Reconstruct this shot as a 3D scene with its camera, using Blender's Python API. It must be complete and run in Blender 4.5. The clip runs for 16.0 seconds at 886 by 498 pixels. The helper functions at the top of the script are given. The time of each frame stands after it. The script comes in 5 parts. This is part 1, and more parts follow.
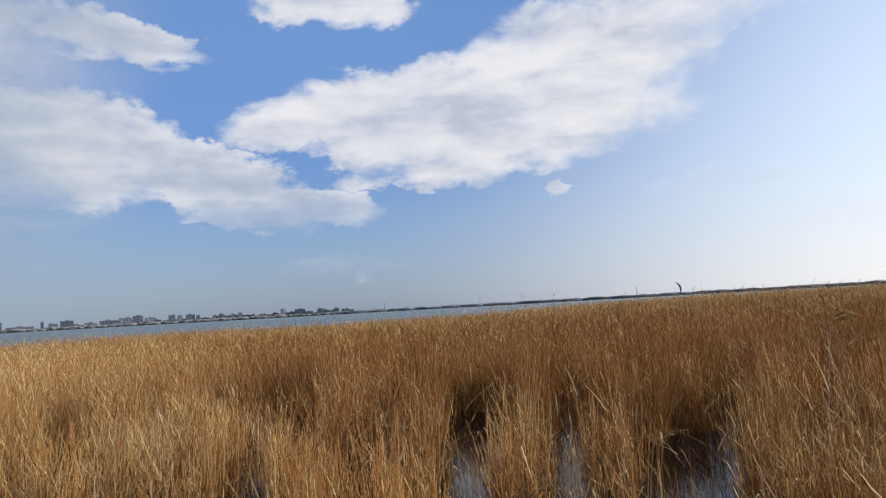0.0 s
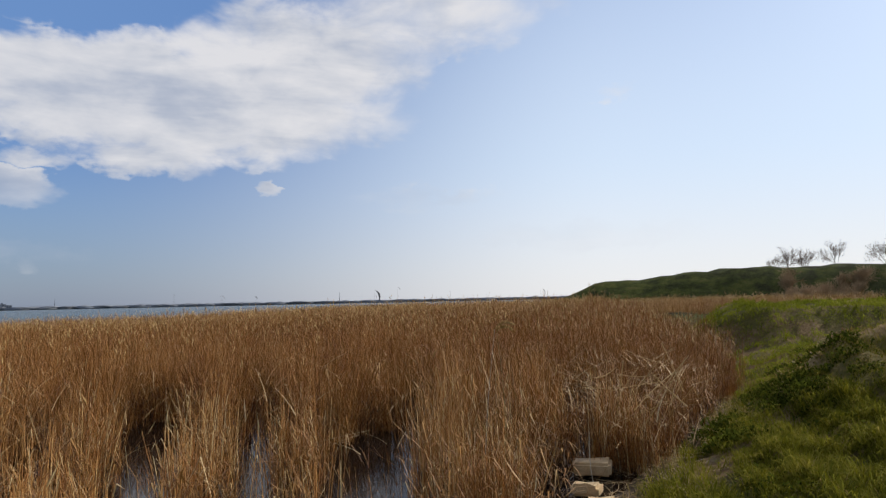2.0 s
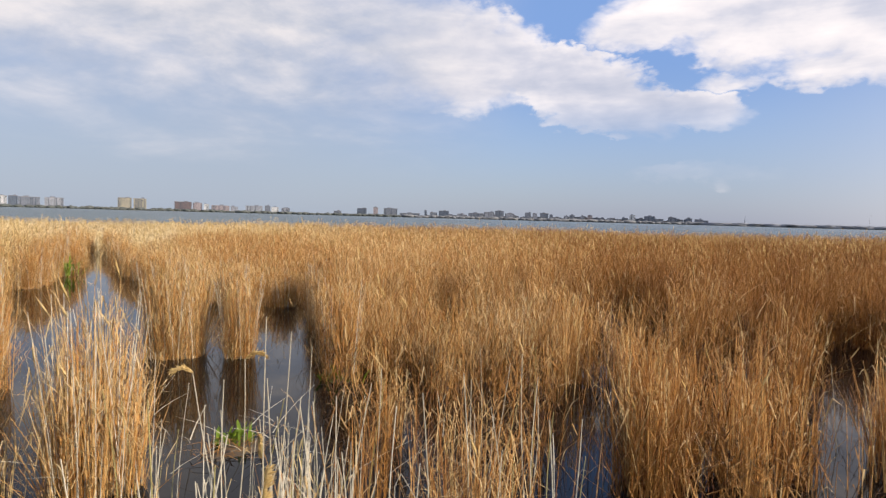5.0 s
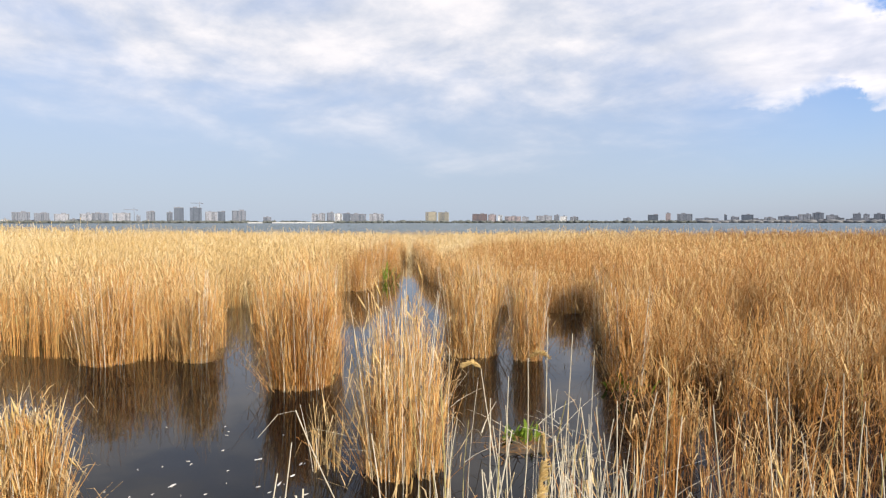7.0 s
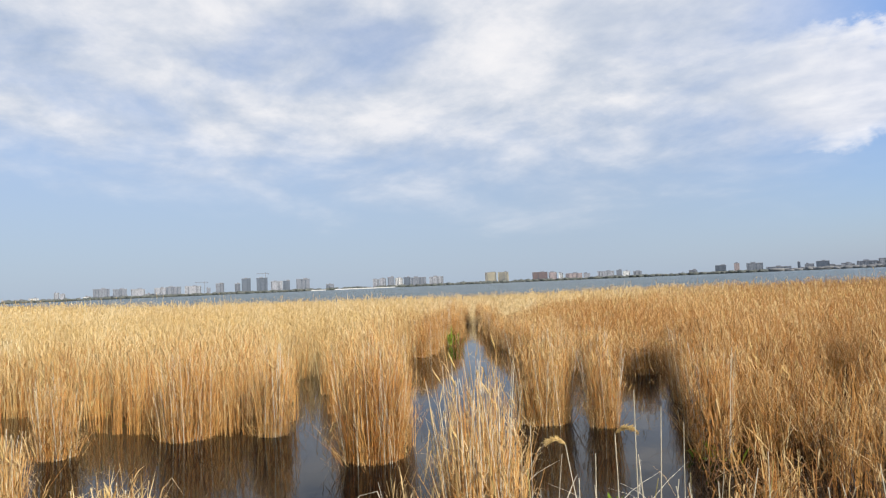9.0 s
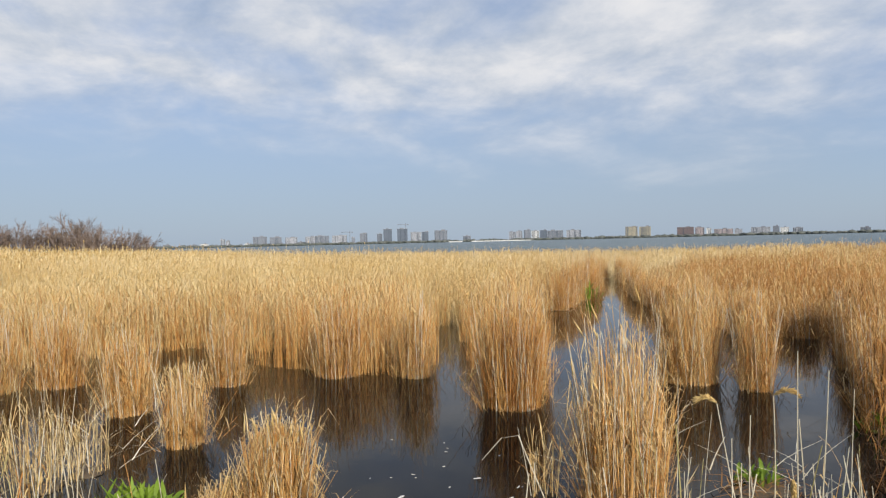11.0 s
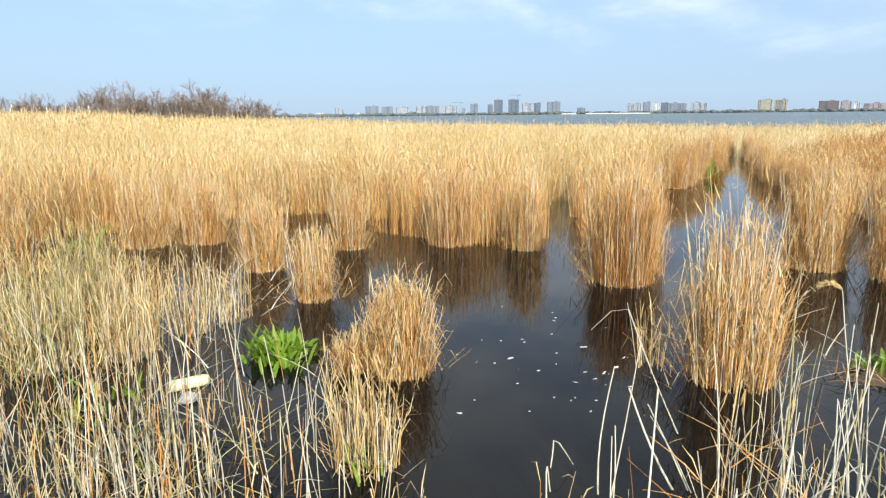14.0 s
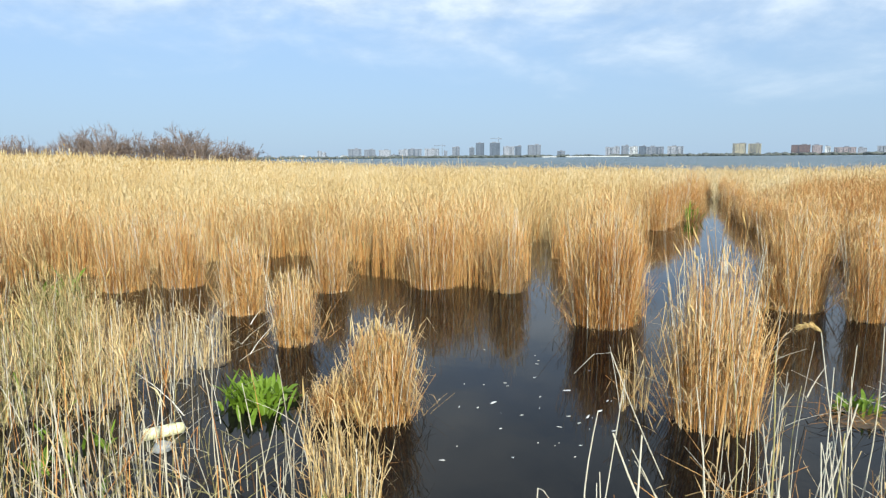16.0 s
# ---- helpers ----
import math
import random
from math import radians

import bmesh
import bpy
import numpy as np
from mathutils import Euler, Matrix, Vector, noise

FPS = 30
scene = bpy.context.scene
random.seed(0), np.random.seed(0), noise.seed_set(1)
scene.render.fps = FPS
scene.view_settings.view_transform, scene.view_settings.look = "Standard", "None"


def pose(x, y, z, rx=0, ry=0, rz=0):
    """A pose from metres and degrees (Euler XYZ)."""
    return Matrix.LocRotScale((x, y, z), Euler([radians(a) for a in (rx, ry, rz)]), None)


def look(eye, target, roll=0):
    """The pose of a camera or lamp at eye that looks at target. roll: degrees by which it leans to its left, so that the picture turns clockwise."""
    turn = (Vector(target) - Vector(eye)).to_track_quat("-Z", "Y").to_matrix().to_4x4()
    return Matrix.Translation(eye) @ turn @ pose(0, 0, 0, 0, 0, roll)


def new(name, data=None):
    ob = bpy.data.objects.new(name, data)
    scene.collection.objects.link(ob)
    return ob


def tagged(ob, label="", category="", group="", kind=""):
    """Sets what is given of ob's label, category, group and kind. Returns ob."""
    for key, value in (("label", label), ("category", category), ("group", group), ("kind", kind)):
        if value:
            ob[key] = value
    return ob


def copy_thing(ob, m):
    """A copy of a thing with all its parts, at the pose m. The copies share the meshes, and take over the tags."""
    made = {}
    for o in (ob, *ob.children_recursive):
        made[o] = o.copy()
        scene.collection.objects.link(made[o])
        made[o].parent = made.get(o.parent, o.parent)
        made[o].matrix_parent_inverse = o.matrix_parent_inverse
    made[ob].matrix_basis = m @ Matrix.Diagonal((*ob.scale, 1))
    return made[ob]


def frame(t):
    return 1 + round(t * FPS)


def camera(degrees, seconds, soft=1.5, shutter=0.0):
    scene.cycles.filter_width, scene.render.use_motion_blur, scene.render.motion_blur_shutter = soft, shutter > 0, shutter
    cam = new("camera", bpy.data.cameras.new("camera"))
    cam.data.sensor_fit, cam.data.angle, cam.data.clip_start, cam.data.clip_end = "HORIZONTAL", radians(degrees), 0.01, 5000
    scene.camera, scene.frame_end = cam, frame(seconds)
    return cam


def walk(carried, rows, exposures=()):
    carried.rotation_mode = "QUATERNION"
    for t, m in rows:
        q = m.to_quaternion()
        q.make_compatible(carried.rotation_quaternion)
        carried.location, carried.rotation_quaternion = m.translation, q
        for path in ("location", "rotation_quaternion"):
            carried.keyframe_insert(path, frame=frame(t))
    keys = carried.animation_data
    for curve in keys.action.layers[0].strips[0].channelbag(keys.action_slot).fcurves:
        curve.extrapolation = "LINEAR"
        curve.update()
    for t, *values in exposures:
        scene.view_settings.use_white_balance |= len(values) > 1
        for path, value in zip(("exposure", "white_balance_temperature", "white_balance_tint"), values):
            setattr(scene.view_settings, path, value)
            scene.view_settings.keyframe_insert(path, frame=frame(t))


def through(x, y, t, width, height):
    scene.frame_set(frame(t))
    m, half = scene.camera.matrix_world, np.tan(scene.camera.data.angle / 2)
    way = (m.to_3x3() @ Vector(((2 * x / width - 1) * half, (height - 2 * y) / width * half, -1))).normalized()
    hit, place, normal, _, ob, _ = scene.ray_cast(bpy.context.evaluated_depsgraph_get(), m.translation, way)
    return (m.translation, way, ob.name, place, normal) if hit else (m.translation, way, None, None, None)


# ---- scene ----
# ---- camera: a hand-held turn on the bank, eye about 2.1 m over the water (z = 0) ----
cam = camera(68.74, 16.0, soft=1.3, shutter=0.06)
# seconds, x, y, z, yaw, pitch, lean to the right
PATH = [
    (0.0, 0.000, 0.001, 2.108, -0.00, 5.18, 3.21),
    (0.5, 0.018, -0.013, 2.111, -5.28, 5.28, 2.91),
    (1.0, 0.037, 0.004, 2.111, -12.43, 5.54, 1.72),
    (1.5, 0.053, 0.005, 2.105, -19.54, 5.14, 1.38),
    (2.0, 0.064, 0.012, 2.103, -25.54, 4.57, 1.19),
    (2.5, 0.063, 0.042, 2.102, -27.13, 4.30, 1.21),
    (3.0, 0.048, 0.038, 2.103, -20.81, 3.90, 1.31),
    (3.5, 0.017, 0.021, 2.099, -10.39, 2.23, 0.25),
    (4.0, -0.009, -0.022, 2.094, 2.74, 0.76, -0.98),
    (4.5, -0.042, -0.053, 2.096, 17.01, -1.47, -0.94),
    (5.0, -0.118, -0.057, 2.072, 30.28, -2.77, -1.52),
    (5.2, -0.124, -0.052, 2.085, 35.74, -3.22, -1.05),
    (7.3, -0.096, -0.010, 2.030, 56.60, -3.43, 0.98),
    (7.5, -0.110, -0.017, 2.048, 56.29, -4.94, 2.88),
    (8.0, -0.155, -0.019, 2.093, 56.64, -2.61, 3.39),
    (8.5, -0.191, -0.083, 2.141, 59.06, 1.61, 2.51),
    (9.0, -0.139, -0.091, 2.116, 60.60, 3.15, 2.41),
    (9.5, -0.097, -0.132, 2.126, 63.34, 4.82, 1.49),
    (10.0, -0.147, -0.140, 2.106, 69.56, 4.22, 1.17),
    (10.2, -0.157, -0.151, 2.101, 70.50, 2.98, 1.25),
    (12.3, -0.153, -0.117, 2.084, 73.94, -8.37, 0.18),
    (12.5, -0.158, -0.124, 2.077, 73.65, -10.71, -0.24),
    (13.0, -0.148, -0.139, 2.076, 76.12, -13.49, 1.09),
    (13.5, -0.129, -0.170, 2.084, 77.18, -12.80, 0.45),
    (14.0, -0.064, -0.226, 2.112, 82.49, -11.71, 0.57),
    (14.5, -0.085, -0.223, 2.105, 85.47, -11.52, 0.42),
    (15.0, -0.067, -0.235, 2.121, 85.87, -10.14, 0.29),
    (15.5, -0.078, -0.222, 2.120, 83.95, -7.99, 0.36),
    (16.0, -0.075, -0.218, 2.122, 80.89, -8.05, 0.46),
]

EXPOSURE = [(0.0, -0.05, 6600, 10), (1.8, -0.2, 6600, 10), (2.5, -0.34, 6600, 10), (3.0, -0.45, 6450, 10), (3.5, -0.34, 6480, 10), (4.1, -0.1, 6750, 12), (4.5, -0.06, 6950, 14), (5.0, 0.25, 7200, 16), (7.5, 0.5, 7100, 13), (8.5, 0.45, 6900, 11), (9.2, 0.25, 6900, 11), (10.0, 0.05, 6900, 11), (12.3, 0.45, 6750, 8), (13.0, 0.58, 6600, 7), (14.0, 0.72, 6350, 5), (15.0, 0.7, 6250, 4), (15.6, 0.6, 6200, 3), (16.0, 0.53, 6200, 3)]
walk(cam, [(t, pose(x, y, z, 90 + p, 0, yaw) @ pose(0, 0, 0, 0, 0, -lean)) for t, x, y, z, yaw, p, lean in PATH], EXPOSURE)

# ---- sky and sun ----
SUN_AZ, SUN_EL = -80.0, 32.0       # compass angle from +y, counter-clockwise; height, degrees


def bearing(az, r=1.0):
    """The plan direction at az degrees counter-clockwise from +y."""
    return -r * math.sin(radians(az)), r * math.cos(radians(az))


sun_data = bpy.data.lights.new("sun", "SUN")
sun_data.energy, sun_data.angle, sun_data.color = 5.0, radians(0.6), (1.0, 0.92, 0.79)
sun = new("sun", sun_data)
sx, sy = bearing(SUN_AZ, math.cos(radians(SUN_EL)) * 100)
sun.matrix_world = look((sx, sy, math.sin(radians(SUN_EL)) * 100), (0, 0, 0))


class Nodes:
    """Short forms for node trees."""

    def __init__(self, tree):
        self.t = tree
        self.t.nodes.clear()

    def add(self, kind, **values):
        n = self.t.nodes.new(kind)
        for k, v in values.items():
            setattr(n, k, v)
        return n

    def put(self, socket, value):
        if isinstance(value, bpy.types.NodeSocket):
            self.t.links.new(value, socket)
        elif value is not None:
            socket.default_value = value

    def math(self, op, a, b=None, c=None, clamp=False):
        n = self.add("ShaderNodeMath", operation=op, use_clamp=clamp)
        for s, v in zip(n.inputs, (a, b, c)):
            self.put(s, v)
        return n.outputs[0]

    def mix(self, fac, a, b, blend="MIX"):
        n = self.add("ShaderNodeMix", data_type="RGBA", blend_type=blend)
        self.put(n.inputs[0], fac)
        self.put(n.inputs[6], a)
        self.put(n.inputs[7], b)
        return n.outputs[2]

    def ramp(self, fac, *stops):
        n = self.add("ShaderNodeValToRGB")
        e = n.color_ramp.elements
        while len(e) < len(stops):
            e.new(0.5)
        for el, (p, c) in zip(e, stops):
            el.position, el.color = p, (*c, 1) if len(c) == 3 else c
        self.put(n.inputs[0], fac)
        return n.outputs[0]

    def smooth(self, v, lo, hi, a=0.0, b=1.0):
        n = self.add("ShaderNodeMapRange", interpolation_type="SMOOTHSTEP")
        for s, x in zip(n.inputs, (v, lo, hi, a, b)):
            self.put(s, x)
        return n.outputs[0]

    def noise(self, vec, scale, detail=4.0, rough=0.55, warp=0.0):
        n = self.add("ShaderNodeTexNoise")
        self.put(n.inputs["Vector"], vec)
        n.inputs["Scale"].default_value, n.inputs["Detail"].default_value = scale, detail
        n.inputs["Roughness"].default_value, n.inputs["Distortion"].default_value = rough, warp
        return n.outputs["Fac"]

    def scaled(self, vec, s):
        n = self.add("ShaderNodeVectorMath", operation="MULTIPLY")
        self.put(n.inputs[0], vec)
        n.inputs[1].default_value = s
        return n.outputs[0]

    def bump(self, height, strength, distance):
        n = self.add("ShaderNodeBump")
        n.inputs["Strength"].default_value, n.inputs["Distance"].default_value = strength, distance
        self.put(n.inputs["Height"], height)
        return n.outputs[0]


world = bpy.data.worlds.new("world")
scene.world = world
world.use_nodes = True
w = Nodes(world.node_tree)
sky = w.add("ShaderNodeTexSky", sky_type="NISHITA", sun_disc=False, sun_elevation=radians(SUN_EL), sun_rotation=radians(-SUN_AZ), air_density=1.0, dust_density=0.7, ozone_density=2.0)
SKY = 0.1
sky_col = w.scaled(sky.outputs[0], (SKY * 0.9, SKY * 1.08, SKY * 1.42))
coord = w.add("ShaderNodeTexCoord").outputs["Generated"]
xyz = w.add("ShaderNodeSeparateXYZ")
w.put(xyz.inputs[0], coord)
az = w.math("MULTIPLY", w.math("ARCTAN2", w.math("MULTIPLY", xyz.outputs[0], -1.0), xyz.outputs[1]), 57.2958)
el = w.math("MULTIPLY", w.math("ARCSINE", xyz.outputs[2]), 57.2958)
dome = w.add("ShaderNodeCombineXYZ")
w.put(dome.inputs[0], az)
w.put(dome.inputs[1], w.math("MULTIPLY", el, 1.6))
flat = dome.outputs[0]
warp = w.noise(flat, 0.13, 4.0, 0.6)
warp2 = w.noise(w.scaled(flat, (1, 1, 1)), 0.17, 3.0, 0.6, 1.0)
curl = w.noise(flat, 0.75, 5.0, 0.6)
az_w = w.math("ADD", az, w.math("ADD", w.math("MULTIPLY_ADD", warp, 7.0, -3.5), w.math("MULTIPLY_ADD", curl, 2.4, -1.2)))
el_w = w.math("ADD", el, w.math("ADD", w.math("MULTIPLY_ADD", warp2, 3.6, -1.8), w.math("MULTIPLY_ADD", curl, -1.6, 0.8)))


def bank_of_cloud(a0, e0, ra, re, weight=1.0, tilt=0.0):
    """A soft heap of cloud round one direction: degrees across and up, and a tilt in degrees of height per degree across."""
    da = w.math("SUBTRACT", az_w, a0)
    de = w.math("SUBTRACT", w.math("SUBTRACT", el_w, e0), w.math("MULTIPLY", da, tilt))
    q = w.math("ADD", w.math("POWER", w.math("MULTIPLY", da, 1.0 / ra), 2.0), w.math("POWER", w.math("MULTIPLY", de, 1.0 / re), 2.0))
    return w.math("MULTIPLY", w.math("SUBTRACT", 1.0, q, clamp=True), weight)


great_heaps = [(-4, 16.5, 21, 5.4, 1.4, 0.0), (-13, 20.2, 14, 6.0, 1.3, -0.1), (-25, 24.5, 13, 4.5, 0.9, -0.1), (10, 17.4, 9, 3.2, 1.1, -0.25), (-1, 11.9, 6, 1.9, 0.9, 0.0),
               (30, 13.6, 11, 5.0, 1.2, 0.05), (20, 11.6, 11, 3.7, 1.4, 0.3), (12, 9.8, 8, 1.9, 1.2, 0.15)]
small_heaps = [(28, 22.4, 9, 1.9, 0.9, 0.12), (9, 26.0, 9, 2.2, 0.9, 0.0), (6.5, 11.6, 4, 1.2, 0.6, 0.0), (-10.4, 9.9, 1.4, 0.9, 1.0, 0.0), (16.2, 7.1, 1.3, 0.5, 0.6, 0.0),
               (8.5, 4.1, 6.5, 1.3, 0.42, 0.03), (44, 21, 12, 4.5, 1.0, 0.0), (-41, 17.3, 2.5, 0.8, 0.45, 0.0), (-24, 9.0, 9, 1.2, 0.32, 0.0), (-38, 5.5, 12, 1.6, 0.4, 0.0)]
total = None
for h in great_heaps + small_heaps:
    b = bank_of_cloud(*h)
    total = b if total is None else w.math("MAXIMUM", total, b)
# elsewhere in the sky, behind the view, scattered heaps of the same kind
away = w.math("MULTIPLY", w.smooth(w.math("ABSOLUTE", w.math("SUBTRACT", az, 35.0)), 105.0, 140.0), w.smooth(el, 6.0, 16.0))
total = w.math("MAXIMUM", total, w.math("MULTIPLY", away, w.smooth(w.noise(flat, 0.035, 3.0), 0.5, 0.7)))


def billow(offset, scale, detail):
    moved = w.add("ShaderNodeVectorMath", operation="ADD")
    w.put(moved.inputs[0], flat)
    moved.inputs[1].default_value = offset
    return w.noise(w.scaled(moved.outputs[0], (0.8, 1.0, 1)), scale, detail, 0.55, 0.3)


fine, lit = billow((0, 0, 0), 0.2, 7.0), billow((-1.3, 1.8, 0), 0.2, 4.0)
dense = w.math("ADD", total, w.math("MULTIPLY_ADD", fine, 1.5, -0.75))
# the heaps fray out towards the sun and are crisp away from it
mask = w.math("MULTIPLY", w.smooth(dense, -0.12, w.math("ADD", w.smooth(az, 10.0, -22.0, 0.72, 1.15), w.smooth(az, 24.0, 40.0, 0.0, 1.1))), w.math("MULTIPLY", w.smooth(total, 0.0, 0.3), w.smooth(el, 6.0, 11.0, 0.3, 1.0)))
sunward = w.smooth(az, 10.0, -42.0)
leeward = w.smooth(az, 22.0, 50.0)
haze = w.math("MULTIPLY", w.smooth(el, -2.0, w.math("ADD", w.math("MULTIPLY_ADD", sunward, 42.0, 14.0), w.math("MULTIPLY", leeward, 24.0)), 1.0, 0.0), w.math("ADD", w.math("MULTIPLY_ADD", sunward, 0.2, 0.72), w.math("MULTIPLY", leeward, 0.2)))
sun_haze = w.mix(w.smooth(el, 0.0, 13.0), (1.0, 1.01, 1.04, 1), (0.86, 1.0, 1.15, 1))
haze_col = w.mix(sunward, w.mix(w.smooth(az, 12.0, 45.0), (0.275, 0.335, 0.49, 1), (0.32, 0.405, 0.53, 1)), sun_haze)
between = w.math("MULTIPLY", w.math("SUBTRACT", 1.0, sunward), w.math("SUBTRACT", 1.0, leeward))
sky_col = w.mix(w.math("MULTIPLY", between, w.math("MULTIPLY", w.smooth(el, 8.0, 17.0), w.smooth(el, 38.0, 24.0, 0.0, 0.8))), sky_col, (0.18, 0.35, 0.71, 1))
sky_col = w.mix(haze, sky_col, haze_col)
# the heaps: white on the sunward edges, soft grey in the body, blue-grey below
streak = w.noise(w.scaled(flat, (0.35, 1.3, 1)), 0.16, 5.0, 0.55, 0.4)
relief = w.math("ADD", w.math("MULTIPLY", w.math("SUBTRACT", fine, lit), 0.9), w.math("MULTIPLY_ADD", streak, 1.3, -0.03))
relief = w.math("ADD", relief, w.math("ADD", w.smooth(el, 7.0, 16.0, -0.22, 0.08), w.math("ADD", w.smooth(az, 24.0, -10.0, -0.08, 0.1), w.smooth(dense, 0.25, 1.4, 0.10, -0.08))))
bright = w.ramp(relief, (0.15, (0.42, 0.49, 0.63)), (0.45, (0.57, 0.62, 0.73)), (0.68, (0.74, 0.765, 0.83)), (0.95, (0.90, 0.90, 0.93)))
dull = w.ramp(relief, (0.2, (0.36, 0.44, 0.57)), (0.45, (0.47, 0.53, 0.65)), (0.75, (0.64, 0.68, 0.75)))
cloud_col = w.mix(w.smooth(az, 52.0, 20.0), dull, bright)
sky_col = w.mix(w.math("MULTIPLY", mask, 0.93), sky_col, cloud_col)
# a broad layer of thin cloud away from the sun, seen ever flatter towards the horizon
lift = w.math("ADD", w.math("MAXIMUM", xyz.outputs[2], 0.0), 0.22)
ceiling = w.add("ShaderNodeCombineXYZ")
w.put(ceiling.inputs[0], w.math("DIVIDE", xyz.outputs[0], lift))
w.put(ceiling.inputs[1], w.math("DIVIDE", xyz.outputs[1], lift))
layer = ceiling.outputs[0]
sheet = w.noise(layer, 1.7, 7.0, 0.56, 0.3)
puffs = w.noise(w.scaled(layer, (1, 1, 1)), 4.6, 7.0, 0.6, 0.2)
cover = w.math("MULTIPLY", w.smooth(az, 22.0, 40.0), w.smooth(w.math("ADD", el, w.math("MULTIPLY_ADD", sheet, 12.0, -6.0)), w.math("MULTIPLY_ADD", w.smooth(az, 55.0, 95.0), 4.0, 3.5), 16.0))
thick = w.math("MULTIPLY", cover, w.math("MULTIPLY", w.smooth(sheet, 0.28, 0.56, 0.45, 0.95), w.smooth(el, 40.0, 70.0, 1.0, 0.5)))
tone = w.math("ADD", w.math("MULTIPLY", sheet, 0.55), w.math("MULTIPLY", puffs, 0.5))
sky_col = w.mix(thick, sky_col, w.ramp(tone, (0.38, (0.36, 0.44, 0.57)), (0.5, (0.50, 0.56, 0.66)), (0.62, (0.67, 0.70, 0.76)), (0.76, (0.78, 0.79, 0.82))))
back = w.add("ShaderNodeBackground")
w.put(back.inputs[0], sky_col)
w.put(w.add("ShaderNodeOutputWorld").inputs[0], back.outputs[0])


# ---- materials ----
def material(name):
    m = bpy.data.materials.new(name)
    m.use_nodes = True
    n = Nodes(m.node_tree)
    b = n.add("ShaderNodeBsdfPrincipled")
    n.put(n.add("ShaderNodeOutputMaterial").inputs[0], b.outputs[0])
    return m, n, b


def straw(name, colours, rough=0.6, through=0.25, grain=60.0, gloss=0.3):
    """Dry stalks: every stalk has its own tone, with larger patches over the bed and fine grain along the stalk."""
    m, n, b = material(name)
    isl = n.add("ShaderNodeNewGeometry")
    place = isl.outputs["Position"]
    patch = n.noise(place, 0.35, 3.0)
    tuft = n.noise(n.scaled(place, (1, 1, 0.3)), 1.9, 3.0)
    f = n.math("ADD", n.math("MULTIPLY", isl.outputs["Random Per Island"], 0.6), n.math("ADD", n.math("MULTIPLY_ADD", patch, 0.9, -0.34), n.math("MULTIPLY_ADD", tuft, 0.7, -0.27)))
    k = len(colours) - 1
    col = n.ramp(f, *[(i / k, c) for i, c in enumerate(colours)])
    g = n.noise(n.scaled(place, (1, 1, 0.15)), grain, 2.0)
    col = n.mix(n.math("MULTIPLY_ADD", g, 1.2, -0.1, clamp=True), n.mix(1.0, col, (0.76, 0.72, 0.66, 1), "MULTIPLY"), col)
    n.put(b.inputs["Base Color"], col)
    b.inputs["Roughness"].default_value = rough
    b.inputs["Specular IOR Level"].default_value = gloss
    if through:
        t = n.add("ShaderNodeBsdfTranslucent")
        n.put(t.inputs[0], col)
        mx = n.add("ShaderNodeMixShader")
        mx.inputs[0].default_value = through
        n.put(mx.inputs[1], b.outputs[0])
        n.put(mx.inputs[2], t.outputs[0])
        out = [x for x in n.t.nodes if x.type == "OUTPUT_MATERIAL"][0]
        n.put(out.inputs[0], mx.outputs[0])
    return m


def simple(name, c1, c2, scale, rough=0.7, bump=0.0, metal=0.0, dist=0.02, detail=5.0):
    m, n, b = material(name)
    place = n.add("ShaderNodeNewGeometry").outputs["Position"]
    big, small = n.noise(place, scale, detail), n.noise(place, scale * 9.0, 4.0)
    f = n.math("ADD", n.math("MULTIPLY", big, 0.65), n.math("MULTIPLY", small, 0.35))
    n.put(b.inputs["Base Color"], n.ramp(f, (0.35, c1), (0.65, c2)))
    b.inputs["Roughness"].default_value, b.inputs["Metallic"].default_value = rough, metal
    if bump:
        n.put(b.inputs["Normal"], n.bump(f, bump, dist))
    return m


REED = straw("dry_reed", [(0.22, 0.082, 0.020), (0.42, 0.185, 0.052), (0.57, 0.295, 0.092), (0.68, 0.40, 0.150), (0.80, 0.58, 0.32)], through=0.08)
GOLD = straw("golden_reed", [(0.22, 0.083, 0.020), (0.56, 0.253, 0.071), (0.745, 0.405, 0.134), (0.815, 0.55, 0.23), (0.86, 0.72, 0.46)], through=0.08)
BROWN_REED = straw("brown_reed", [(0.10, 0.034, 0.008), (0.22, 0.082, 0.018), (0.34, 0.145, 0.034), (0.45, 0.22, 0.060), (0.62, 0.40, 0.17)], through=0.03)
PALE_REED = straw("pale_reed", [(0.40, 0.215, 0.07), (0.66, 0.44, 0.175), (0.79, 0.595, 0.29), (0.84, 0.70, 0.40), (0.88, 0.79, 0.56)], through=0.1)
DARK_STRAW = straw("rotted_sheath", [(0.035, 0.02, 0.01), (0.075, 0.04, 0.016), (0.13, 0.07, 0.026)], rough=0.8, through=0.0)
LEAF = straw("dry_leaf", [(0.42, 0.25, 0.10), (0.61, 0.42, 0.19), (0.74, 0.56, 0.29), (0.80, 0.66, 0.41)], through=0.18)
LITTER = straw("reed_litter", [(0.20, 0.12, 0.045), (0.34, 0.22, 0.09), (0.48, 0.35, 0.16)], through=0.0)
PALE_LEAF = straw("pale_leaf", [(0.54, 0.35, 0.13), (0.73, 0.55, 0.27), (0.83, 0.69, 0.40), (0.89, 0.80, 0.56)], through=0.15)
BROWN_LEAF = straw("brown_leaf", [(0.15, 0.062, 0.014), (0.29, 0.135, 0.034), (0.42, 0.225, 0.065), (0.56, 0.36, 0.14)], through=0.12)
